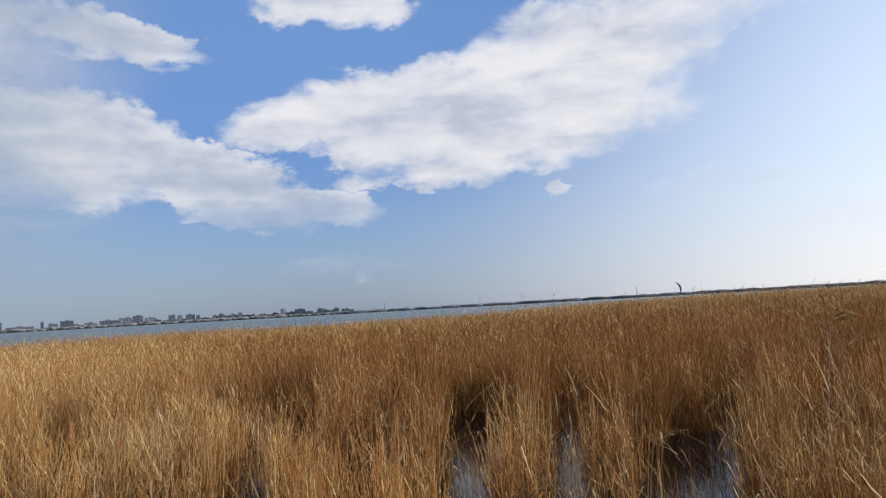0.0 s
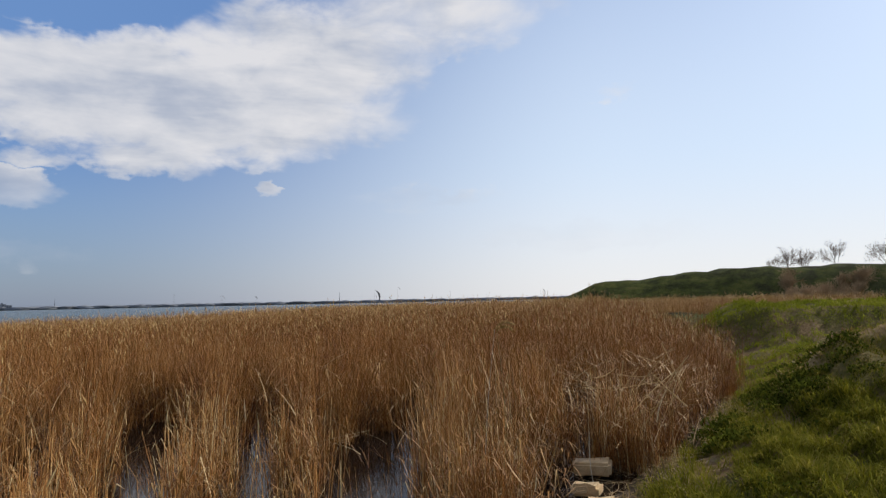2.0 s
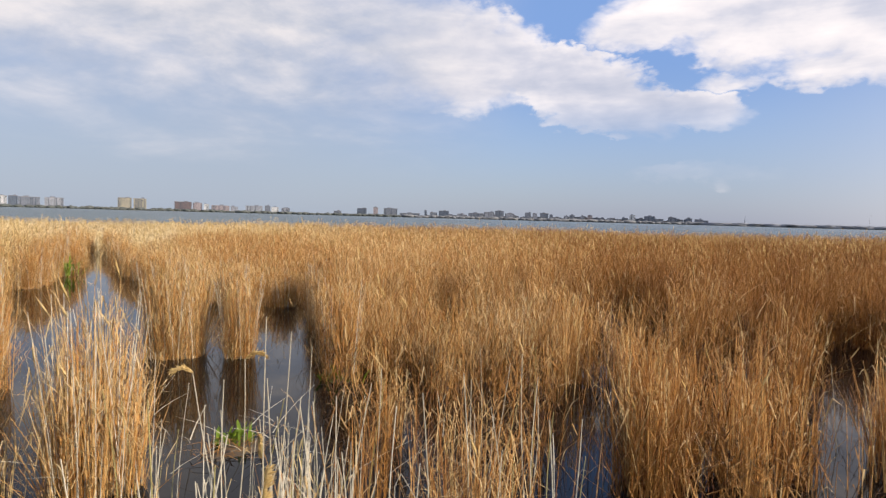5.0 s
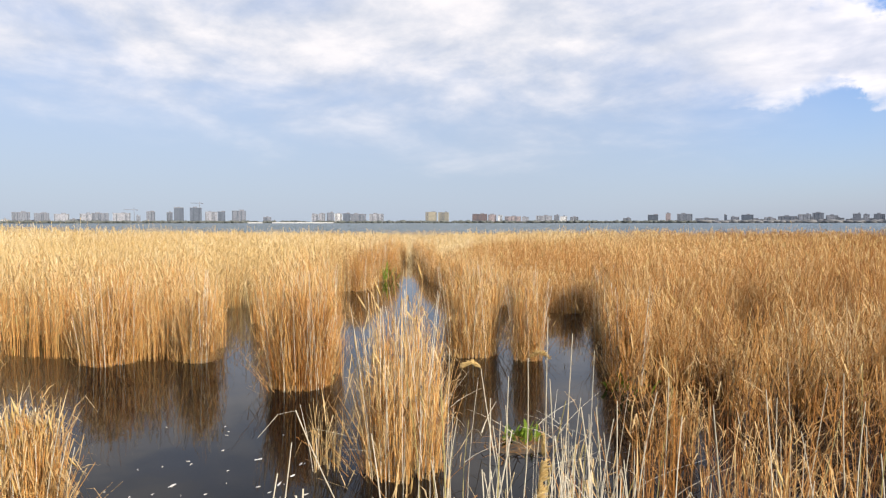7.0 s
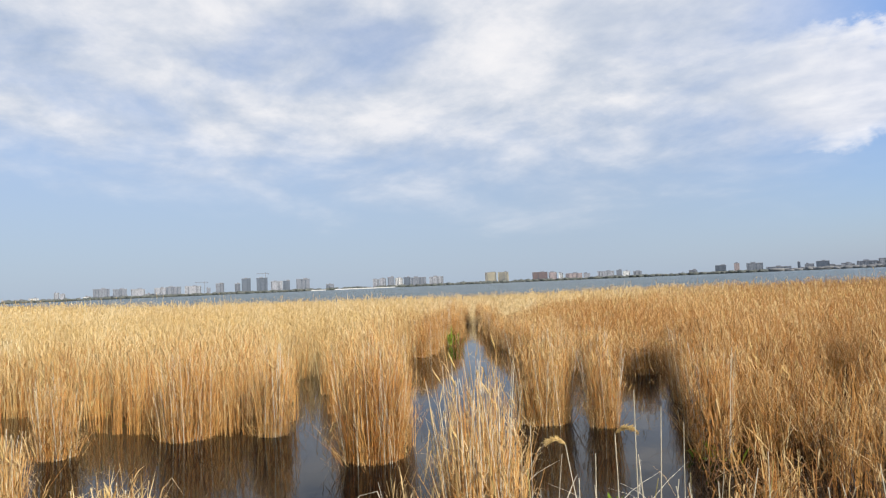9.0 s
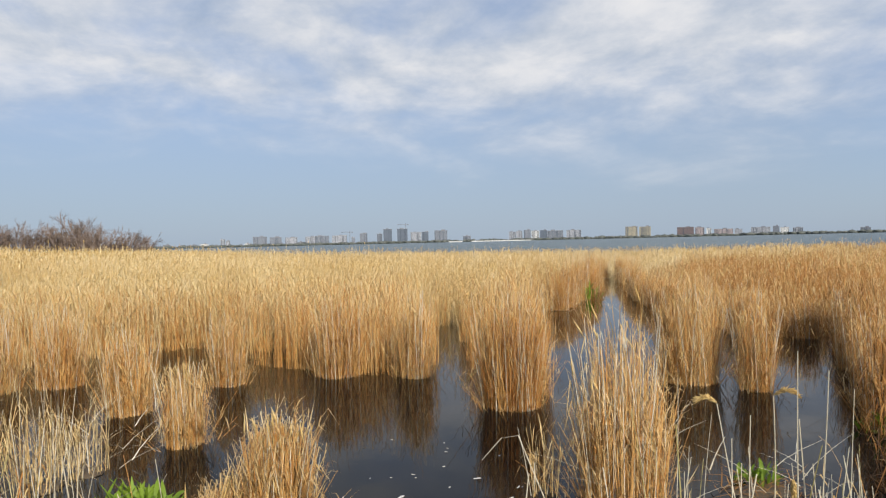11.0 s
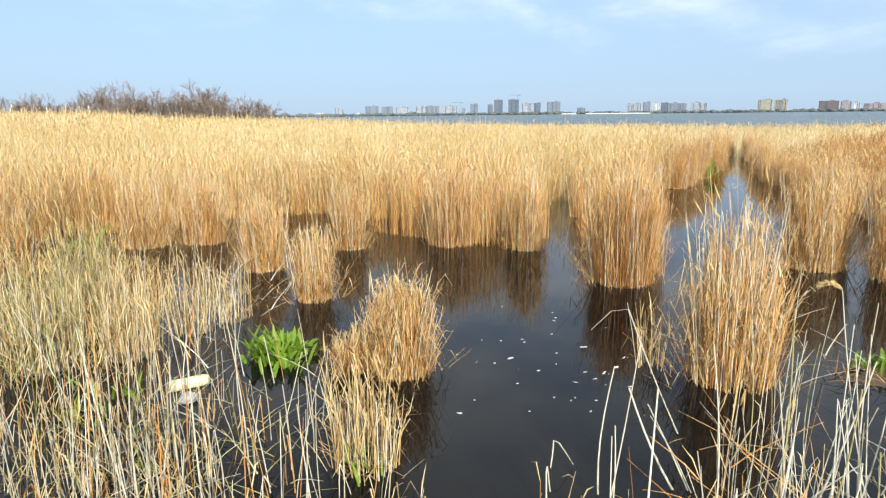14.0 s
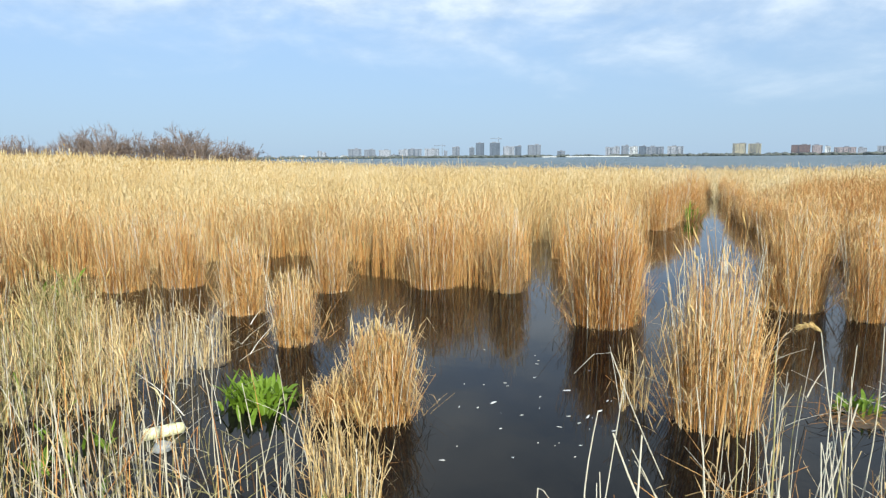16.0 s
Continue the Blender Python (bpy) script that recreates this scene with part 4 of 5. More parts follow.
# tussocks along the edge of the pool: a few kinds, set round it unevenly
kinds = [clump(-10.5 - 1.2 * k, 4.5 + 0.47 * k, 0.2 + 0.04 * k, 1.0 + 0.07 * k, 130 + 40 * k, "straw-coloured reed tussock rooted at the pool edge", 0.3, 0.15, 0.1) for k in range(4)]
walked, next_at = 0.0, 0.3
for k, ((ax, ay), (bx, by)) in enumerate(zip(POOL[1:38], POOL[2:39])):
    length = math.hypot(bx - ax, by - ay)
    while next_at < walked + length:
        u = (next_at - walked) / length
        out = rng.uniform(0.12, 0.38)
        x, y = ax + (bx - ax) * u + (by - ay) / length * -out, ay + (by - ay) * u + (bx - ax) / length * out
        if inside(np.array(x), np.array(y), POOL):
            x, y = x + 2 * (by - ay) / length * out, y - 2 * (bx - ax) / length * out
        if k < 17:
            next_at += 0.8
            continue
        size = rng.uniform(0.7, 1.1)
        ob = copy_thing(kinds[int(rng.integers(4))], pose(x, y, 0, 0, 0, rng.uniform(0, 360)))
        ob.scale = (size, size, rng.uniform(0.8, 1.08))
        next_at += rng.uniform(0.8, 1.6)
    walked += length


# ---- sparse stalks in the shallows, each one a thing of its own ----
def stalk(x, y, h, lx, ly, r, head=0.0, droop=0.5):
    """One bleached stalk: joints along it, perhaps with a seed head."""
    bm = bmesh.new()
    segs, sides = 7, 6
    z0 = max(float(land(np.array(x), np.array(y))), -0.2) - 0.02
    H, ring = h - z0, []
    bent = rng.uniform(0.55, 0.85) if (not head and rng.random() < 0.16) else 2.0
    fx, fy = rng.normal(0, 0.5), rng.normal(0, 0.5)
    for k in range(segs + 1):
        s = k / segs
        bow = math.sin(math.pi * s) * H * 0.05
        c = Vector((lx * H * s + fx * bow, ly * H * s + fy * bow, H * min(s, bent)))
        if s > bent:
            c += Vector((fx * 0.6, fy * 0.6, -0.7)) * (s - bent) * H
        rad = r * (1.0 - 0.5 * s)
        ring.append([bm.verts.new(c + Vector((math.cos(2 * math.pi * q / sides) * rad, math.sin(2 * math.pi * q / sides) * rad, 0))) for q in range(sides)])
    for k in range(segs):
        for q in range(sides):
            bm.faces.new((ring[k][q], ring[k][(q + 1) % sides], ring[k + 1][(q + 1) % sides], ring[k + 1][q]))
    bm.faces.new(ring[-1])
    me = bpy.data.meshes.new("dead_reed")
    bm.to_mesh(me)
    bm.free()
    me.materials.append((PALE, GOLD, OLIVE)[int(rng.choice(3, p=[0.83, 0.05, 0.12]))] if y > 0.3 else (PALE if rng.random() < 0.75 else GOLD))
    ob = new("dead_reed", me)
    ob.location = (x, y, z0)
    top = Vector((lx * H, ly * H, H))
    if head:
        M = 340 if droop >= 1.0 else 220
        t = rng.random(M)
        side = np.tile(np.array([[lx, ly]]) / (math.hypot(lx, ly) + 1e-6), (M, 1))
        foot = np.array(top)[None, :] + np.stack([side[:, 0] * t * head * droop, side[:, 1] * t * head * droop, t * head * (1 - droop * t)], 1)
        way = np.concatenate([unit(M) * 0.5 + side * 0.8, rng.uniform(0.1, 0.9, (M, 1)) - droop * t[:, None]], 1)
        if droop >= 1.0:
            foot = np.array(top)[None, :] + np.stack([rng.normal(0, 0.004, M), rng.normal(0, 0.004, M), -t * head], 1)
            way = np.concatenate([unit(M) * (0.55 * np.sin(math.pi * np.clip(t, 0.05, 0.95)))[:, None] + 0.05, -np.ones((M, 1))], 1)
        PV, PF = spindles(foot, way, rng.uniform(0.015, 0.042, M), rng.uniform(0.0020, 0.0050, M), sides=3)
        under("seed_head", mesh_of("seed_head", PV, [PF], PLUME), ob, "feathery tan seed head")
        tagged(ob, "slender reed stalk carrying a feathery tan seed head", "reed", "single reed stalks by the bank")
    else:
        tagged(ob, "thin bleached bare reed stalk rising from the shallows", "reed", "single reed stalks by the bank")
    return ob


def scatter_stalks(count, a0, a1, r0, r1, h0, h1):
    k = 0
    while k < count:
        a, q = rng.uniform(a0, a1), rng.uniform(r0, r1)
        x, y = bearing(a, q)
        if shore_gap(np.array(x), np.array(y)) > 0.2:
            k += 1
            continue
        slant = 0.07 if rng.random() < 0.87 else 0.24
        stalk(x, y, rng.uniform(h0, h1), rng.normal(0, slant), rng.normal(0, slant), rng.uniform(0.0022, 0.0058))
        k += 1


scatter_stalks(46, 96, 119, 3.0, 5.2, 0.4, 1.1)
scatter_stalks(40, 97, 119, 3.2, 4.4, 0.15, 0.7)
scatter_stalks(40, 44, 58, 2.6, 3.6, 0.2, 0.9)
scatter_stalks(7, 70, 95, 2.8, 4.0, 0.3, 0.8)
scatter_stalks(45, 44, 62, 2.6, 4.4, 0.6, 1.25)
scatter_stalks(34, 39, 48, 2.9, 4.2, 0.5, 1.15)
scatter_stalks(36, 20, 46, 2.9, 4.6, 0.7, 1.3)
stalk(-1.75, 0.62, 1.17, -0.22, 0.12, 0.006)
stalk(-2.4, 0.5, 1.0, -0.04, 0.0, 0.005)
stalk(-2.5, 0.7, 1.17, 0.0, 0.16, 0.004)
stalk(-1.55, 1.2, 1.12, 0.02, 0.08, 0.0045, 0.2, 0.1)
stalk(-1.5, 2.1, 1.25, -0.12, 0.1, 0.0045)
stalk(-3.17, 1.63, 0.57, -0.24, -0.45, 0.0095)
stalk(-3.13, 1.66, 0.5, -0.22, -0.42, 0.006)
stalk(-3.78, 1.94, 1.26, -0.18, -0.37, 0.0048)
stalk(-3.02, 2.18, 0.86, 0.15, 0.17, 0.0075)
stalk(-2.91, 2.54, 1.17, -0.14, -0.15, 0.0042, 0.11, 0.9)
stalk(-2.95, 2.41, 1.25, 0.05, 0.06, 0.0045, 0.12, 0.9)
stalk(-2.85, 2.75, 0.76, -0.10, -0.06, 0.0042, 0.12, 1.0)
stalk(-2.7, 2.5, 1.5, -0.03, 0.02, 0.0045)
stalk(-2.8, 2.6, 1.4, 0.06, 0.05, 0.0045)
stalk(4.78, 6.02, 0.6, -0.08, 0.02, 0.006)
stalk(5.35, 6.5, 0.55, 0.03, 0.0, 0.006)


def leaning_stalk(a0, z0, a1, z1, q, r):
    """A thick broken stalk leaning from one bearing and height to another, at q metres out."""
    p0, p1 = Vector((*bearing(a0, q), z0)), Vector((*bearing(a1, q + rng.uniform(-0.5, 0.5)), z1))
    bm = bmesh.new()
    way = p1 - p0
    turn_ = way.to_track_quat("Z", "Y").to_matrix()
    rings_ = []
    bow = rng.uniform(-0.05, 0.03)
    for k in range(5):
        c = way * (k / 4) + Vector((0, 0, bow * math.sin(math.pi * k / 4)))
        rings_.append([bm.verts.new(c + turn_ @ Vector((math.cos(q_ * 1.0472) * r, math.sin(q_ * 1.0472) * r, 0)) * (1 - 0.1 * k)) for q_ in range(6)])
    for A_, B_ in zip(rings_, rings_[1:]):
        for q_ in range(6):
            bm.faces.new((A_[q_], A_[(q_ + 1) % 6], B_[(q_ + 1) % 6], B_[q_]))
    bm.faces.new(rings_[-1])
    bm.faces.new(rings_[0][::-1])
    me = bpy.data.meshes.new("broken_reed")
    bm.to_mesh(me)
    bm.free()
    me.materials.append(PALE_REED)
    ob = new("broken_reed", me)
    ob.location = p0
    return tagged(ob, "thick tan broken reed stalk leaning across the bed", "reed", "broken stalks by the bank")


for a0, z0, a1, z1 in ((-42.0, 0.45, -45.6, 1.3), (-41.7, 0.72, -45.0, 1.15), (-37.6, 0.98, -41.0, 1.05), (-40.6, 1.08, -43.6, 1.12), (-43.4, 0.85, -46.2, 1.42), (-42.9, 0.4, -46.4, 0.95), (-42.6, 0.85, -44.6, 0.72), (-41.0, 0.6, -44.3, 0.85), (-39.8, 0.9, -43.8, 0.98), (-45.9, 0.75, -43.0, 1.22), (-39.5, 0.55, -42.2, 1.2), (-44.6, 1.2, -41.2, 1.42), (-43.2, 0.35, -45.9, 1.1), (-38.6, 1.1, -40.4, 1.22), (-42.2, 1.0, -44.9, 1.5), (-45.6, 0.9, -44.1, 1.5), (-40.0, 0.4, -41.0, 1.3)):
    leaning_stalk(a0, z0, a1, z1, 8.7 + float(rng.uniform(-0.4, 0.4)), float(rng.uniform(0.005, 0.009)))
stalk(2.9, 5.2, 1.84, 0.05, -0.04, 0.0034, 0.2, 0.8)
stalk(2.93, 5.22, 1.82, 0.05, -0.04, 0.003, 0.15, 0.9)

# loose reeds of the shallows
x, y = [], []
for a0, a1, r0, r1, d in ((103, 111, 6.0, 8.4, 15), (111, 123, 6.0, 8.4, 27), (104, 121, 3.1, 5.0, 26), (103, 126, 2.6, 4.0, 85), (109, 126, 3.6, 5.4, 60), (92, 104, 2.6, 3.5, 30), (60, 70, 2.6, 3.1, 55), (70, 96, 2.6, 3.1, 24), (57, 70, 2.1, 2.6, 115), (70, 84, 2.1, 2.6, 50), (108, 121, 5.0, 6.0, 14), (44, 62, 2.7, 4.2, 26), (38, 49, 2.6, 4.4, 90), (44, 66, 2.5, 3.2, 38), (22, 39, 4.0, 6.4, 42), (24, 40, 3.4, 5.0, 14), (-34, 26, 3.8, 6.5, 14), (-13, -6, 4.5, 7.5, 20), (2, 14, 4.0, 6.0, 30)):
    n_ = int(math.pi * (r1 * r1 - r0 * r0) * (a1 - a0) / 360 * d)
    rr, aa = np.sqrt(rng.uniform(r0 * r0, r1 * r1, n_)), np.radians(rng.uniform(a0, a1, n_))
    x.append(-rr * np.sin(aa))
    y.append(rr * np.cos(aa))
x, y = np.concatenate(x), np.concatenate(y)
keep = (shore_gap(x, y) < -0.1) & (rolling(x, y, 2.4, 5.0) < np.where(np.degrees(np.arctan2(-x, y)) > 106, 0.8, 0.45))
x, y = x[keep], y[keep]
N = len(x)
side, tint = np.degrees(np.arctan2(-x, y)), rng.random(N)
kind_of = np.where(side > 90, np.where(tint < 0.58, 0, np.where(tint < 0.7, 1, 4)), np.where(side > 40, np.where(tint < np.where(side > 62, 0.3, 0.6), 0, np.where(tint < 0.78, 1, np.where(tint < 0.88, 2, 4))), np.where(tint < 0.55, 2, 3)))
for k, mat_, lab in ((0, PALE, "loose bleached reeds in shallow muddy water"), (1, GOLD, "loose golden reeds in shallow water"), (2, REED, "loose tan reeds in shallow water"), (3, BROWN_REED, "loose brown reeds in shallow water"), (4, OLIVE, "loose olive-green stems in shallow water")):
    m = kind_of == k
    q = m.sum()
    bed("loose_reeds", lab, x[m], y[m], rng.uniform(0.3, 0.9, q) * np.where((side[m] > 90) & (np.hypot(x[m], y[m]) < 4.2), rng.uniform(0.35, 1.1, q), np.where((side[m] > 62) & (side[m] < 92), rng.uniform(0.15, 0.62, q), 1.0)) + 0.2 * (side[m] < 40), rng.normal(0, 1, (q, 2)) * np.where(rng.random(q) < 0.78, 0.07, 0.3)[:, None], rng.uniform(0.0018, 0.0046, q) * np.where(side[m] > 90, 1.25, 1.0), mat_, 3, 2, 0.14, 0.0, 0.004)

# broken stalks lying on the water and across the reeds
def snapped(count, a0, a1, r0, r1, label):
    """Long broken stalks lying nearly level across the tops of the reeds."""
    rr, aa = np.sqrt(rng.uniform(r0 * r0, r1 * r1, count)), np.radians(rng.uniform(a0, a1, count))
    x, y = -rr * np.sin(aa), rr * np.cos(aa)
    base = np.stack([x, y, heights(x, y) * rng.uniform(0.55, 0.92, count)], 1)
    H = rng.uniform(0.04, 0.22, count)
    V, F, _ = stalks(base, H, unit(count) * (rng.uniform(0.3, 0.9, count) / H)[:, None], rng.uniform(0.003, 0.006, count), 4, 2)
    tagged(new("snapped_reeds", mesh_of("snapped_reeds", V, [F], LEAF)), label, "fallen reeds", kind="stuff")


snapped(340, -46, 62, 6.5, 20, "long snapped stalks lying across the reed tops")


def fallen(count, a0, a1, r0, r1, z0, z1, label, l0=0.25, l1=0.7, trend=(0, 0), mat=None, slant=0.9):
    rr, aa = rng.uniform(r0, r1, count), np.radians(rng.uniform(a0, a1, count))
    base = np.stack([-rr * np.sin(aa), rr * np.cos(aa), rng.uniform(z0, z1, count)], 1)
    way = unit(count) * slant * (6.0 if l1 < 0.1 else 1.0) + np.array([trend])
    base[:, 2] += np.maximum(land(base[:, 0], base[:, 1]), 0.0) if l1 < 0.1 else 0.0
    L = rng.uniform(l0, l1, count)
    V, F, _ = stalks(base, L, way, rng.uniform(0.003, 0.006, count), 4, 3)
    tagged(new("fallen_reeds", mesh_of("fallen_reeds", V, [F], mat or PALE)), label, "fallen reeds", kind="stuff")


fallen(80, 96, 120, 3.4, 9.0, 0.0, 0.12, "broken reed stalks lying on the muddy shallows")
fallen(90, 100, 122, 2.8, 4.6, 0.0, 0.25, "thin broken stems crossing the muddy shallows", 0.12, 0.5, (0, 0), OLIVE)
fallen(110, 100, 122, 2.8, 4.8, 0.0, 0.12, "dark rotting stems lying in the shallows", 0.1, 0.4, (0, 0), DARK_STRAW)
fallen(60, 25, 62, 2.8, 7.0, 0.0, 0.15, "broken reed stalks lying across the water")
fallen(320, -47, -36, 6.2, 8.4, 0.0, 0.06, "tan reed litter trodden into the water's edge", 0.02, 0.06, (0, 0), LITTER)
fallen(240, -50.0, -43, 8.0, 12.0, 0.0, 0.03, "pale broken reed litter washed up along the bank", 0.04, 0.099, (0, 0), LEAF)
fallen(22, -46.5, -39, 7.8, 10.0, 0.25, 0.75, "long snapped reed stalks leaning by the bank", 0.3, 0.7, (0.8, 0.1), PALE_REED, 0.35)
fallen(150, -46.5, -36, 8.2, 10.5, 0.5, 1.25, "tan snapped stalks criss-crossing by the bank", 0.08, 0.35, (0, 0), PALE_REED, 2.2)
fallen(40, 42, 64, 2.6, 3.6, 0.0, 0.3, "broken stems crossing the shallows", 0.2, 0.8, (0, 0), GOLD)
fallen(110, -44, 10, 6.0, 13.0, 0.3, 1.2, "snapped reed stalks leaning across the bed", 0.3, 0.8, (0, 0), LEAF)


# ---- fresh green plants ----
def broad_leaf(width, arch, droop):
    """One leaf, a unit long: six cross-folds along an arching midrib, broadest past the middle, with a wavy edge."""
    V, F = [], []
    for k in range(7):
        t = k / 6
        half = width * (0.18 + 1.1 * math.sin(math.pi * min(1.0, 0.12 + 0.88 * t ** 1.1)) ** 0.9) * (1.0 if k < 6 else 0.12)
        cx_, cz_ = 0.62 * t ** 1.3, arch * t - droop * t ** 2.5
        wave = 0.018 * math.sin(k * 2.4)
        V += [(cx_, -half, cz_ + 0.28 * half + wave), (cx_, 0.0, cz_), (cx_, half, cz_ + 0.28 * half - wave)]
    for k in range(6):
        a_ = 3 * k
        F += [(a_, a_ + 1, a_ + 4, a_ + 3), (a_ + 1, a_ + 2, a_ + 5, a_ + 4)]
    return mesh_of("leaf", np.array(V), [np.array(F)], GREEN, True)


leaf_kinds = [broad_leaf(0.055 + 0.010 * k, 1.15 - 0.10 * k, 0.05 + 0.09 * k) for k in range(5)]


def leafy_plant(x, y, count, length, spread, label):
    """A tuft of sword-shaped leaves, each one a part, round a short root stock."""
    root = new("waterside_plant")
    root.location = (x, y, 0.0)
    bm = bmesh.new()
    bmesh.ops.create_cone(bm, cap_ends=True, segments=9, radius1=spread * 0.6, radius2=spread * 0.35, depth=0.05, matrix=pose(0, 0, -0.012))
    part("root_stock", bm, MUD, root, "dark root stock at the waterline")
    for k in range(count):
        ob = under("leaf", leaf_kinds[int(rng.integers(5))], root)
        size = float(rng.uniform(0.55, 1.1)) * length
        ob.matrix_local = pose(rng.normal(0, spread), rng.normal(0, spread * 0.8), -0.01, 0, 0, rng.uniform(0, 360)) @ Matrix.Diagonal((size, size, size, 1.0))
    return tagged(root, label, "plant", "green plants in the shallows")


def sword_plant(x, y, count, length, spread, label):
    if count <= 90:
        return leafy_plant(x, y, count, length, spread, label)
    base = np.stack([rng.normal(0, spread, count), rng.normal(0, spread * 0.8, count), np.zeros(count)], 1)
    V, L4, L3 = blades(base, unit(count), rng.uniform(0.6, 1.1, count) * length, rng.uniform(0.012, 0.026, count), rng.uniform(0.45, 1.0, count), rng.uniform(0.6, 1.4, count))
    ob = new("waterside_plant", mesh_of("waterside_plant", V, [L4, L3], GREEN))
    ob.location = (x, y, 0.03)
    return tagged(ob, label, "plant", "green plants in the shallows")


leafy_plant(-5.68, -0.98, 210, 0.25, 0.14, "lush green broad-leaved tuft growing in shallow water")
sword_plant(-4.85, -2.25, 11, 0.22, 0.12, "small fresh green shoots among dead reeds")
sword_plant(-4.95, -1.95, 8, 0.2, 0.08, "small fresh green shoots among dead reeds")
sword_plant(-4.6, 4.0, 34, 0.19, 0.11, "thin green shoots on a floating mat of debris")
sword_plant(-20.1, 11.0, 100, 0.5, 0.3, "tall fresh green sedge at the channel edge")
sword_plant(-5.2, 6.2, 26, 0.24, 0.14, "green shoots at the foot of the reeds")
sword_plant(-11.4, -4.6, 14, 0.4, 0.2, "green shoots at the foot of the reeds")

# ---- litter on the water ----
def bottle(x, y, turn):
    """A floating plastic bottle lying on its side."""
    root = new("plastic_bottle")
    root.location, root.rotation_euler = (x, y, 0.035), (0, 0, turn)
    prof = [(0.0, 0.02), (0.004, 0.040), (0.02, 0.046), (0.05, 0.047), (0.056, 0.044), (0.062, 0.047), (0.13, 0.047), (0.136, 0.044), (0.142, 0.047), (0.25, 0.047), (0.285, 0.042), (0.30, 0.03), (0.305, 0.012)]
    bm = bmesh.new()
    rr = [[bm.verts.new((px - 0.15, math.cos(q * math.pi / 10) * pr, math.sin(q * math.pi / 10) * pr)) for q in range(20)] for px, pr in prof]
    for A_, B_ in zip(rr, rr[1:]):
        for q in range(20):
            bm.faces.new((A_[q], A_[(q + 1) % 20], B_[(q + 1) % 20], B_[q])).smooth = True
    bm.faces.new(rr[0][::-1])
    bm.faces.new(rr[-1])
    part("body", bm, BOTTLE, root, "yellowed dirty plastic body")
    tagged(root, "yellowed plastic bottle floating among dead reeds", "bottle")


bottle(-5.14, -1.61, radians(114))
bm = bmesh.new()
bmesh.ops.create_icosphere(bm, subdivisions=3, radius=0.07)
for v in bm.verts:
    v.co = Vector((v.co.x * 1.1, v.co.y * 0.9, v.co.z * 0.6)) * (1 + 0.25 * noise.noise(v.co * 22))
me = bpy.data.meshes.new("plastic_cup")
bm.to_mesh(me)
bm.free()
me.materials.append(CLEAR)
cup = new("plastic_litter", me)
cup.location = (-4.88, -1.56, 0.02)
tagged(cup, "crumpled clear plastic scrap floating in the shallows", "litter")

for px_, py_ in ((-4.2, -1.75), (-3.9, -1.55), (-4.5, -2.1), (-3.75, -1.85), (-5.3, -2.5)):
    sword_plant(px_, py_, 5, 0.16, 0.05, "small fresh green shoots among dead reeds")
for k in range(3):
    sword_plant(-3.78 + 0.06 * k, -0.3 + 0.05 * k, 5, 0.2, 0.06, "small fresh green shoots among dead reeds")
flecks = [(-5.34, 1.06, 0.030), (-5.51, 1.79, 0.032), (-5.3, 0.75, 0.012), (-5.25, 0.9, 0.012), (-4.35, 0.45, 0.022), (-4.75, 1.45, 0.018), (-4.9, 1.75, 0.022), (-5.0, 1.9, 0.016), (-5.4, 1.5, 0.012), (-5.9, 1.6, 0.012),
          (-6.3, 1.75, 0.012), (-6.4, 1.8, 0.01), (-5.2, 2.05, 0.018), (-4.6, 1.85, 0.02), (-4.5, 1.2, 0.012), (-5.85, 0.9, 0.01), (-4.3, 0.95, 0.012), (-6.0, 2.2, 0.012)]
flecks += [(-5.3 + float(rng.normal(0, 0.75)), 1.35 + float(rng.normal(0, 0.6)), float(rng.uniform(0.004, 0.011))) for k in range(26)]
for fx, fy, fr in flecks:
    bm = bmesh.new()
    bmesh.ops.create_icosphere(bm, subdivisions=2, radius=1.0)
    sx_, sy_, drift = rng.uniform(0.3, 0.8), rng.uniform(0.9, 2.4), Matrix.Rotation(rng.normal(0.4, 0.6), 3, "Z")
    for v in bm.verts:
        wob = 1 + 0.9 * noise.noise(v.co * 1.9 + Vector((fx * 9, fy * 7, 0)))
        v.co = drift @ Vector((v.co.x * fr * sx_ * 0.8 * wob, v.co.y * fr * sy_ * 0.8 * wob, v.co.z * 0.003))
    me = bpy.data.meshes.new("foam_fleck")
    bm.to_mesh(me)
    bm.free()
    me.materials.append(FOAM)
    ob = new("foam_fleck", me)
    ob.location = (fx, fy, 0.003)
    tagged(ob, "small white foam fleck floating on dark water", "foam", "foam flecks on the pool")

# floating mat of debris
bm = bmesh.new()
bmesh.ops.create_icosphere(bm, subdivisions=3, radius=1.0)
for v in bm.verts:
    v.co = Vector((v.co.x * 0.16, v.co.y * 0.24, v.co.z * 0.02)) * (1 + 0.9 * noise.noise(v.co * 2.5))
me = bpy.data.meshes.new("debris_mat")
bm.to_mesh(me)
bm.free()
me.materials.append(MUD)
mat_ob = new("debris_mat", me)
mat_ob.location = (-4.45, 3.85, -0.006)
q = 90
DV, D4, D3 = blades(np.stack([rng.normal(0, 0.14, q), rng.normal(0, 0.2, q), rng.uniform(0.0, 0.05, q)], 1), unit(q), rng.uniform(0.1, 0.4, q), rng.uniform(0.003, 0.007, q), rng.uniform(-0.05, 0.2, q), rng.uniform(-0.1, 0.3, q))
tagged(under("stem_litter", mesh_of("stem_litter", DV, [D4, D3], BROWN_LEAF), mat_ob, "brown broken stems lying on the mat"), kind="stuff")
tagged(mat_ob, "floating brown mat of rotting reed debris", "debris")


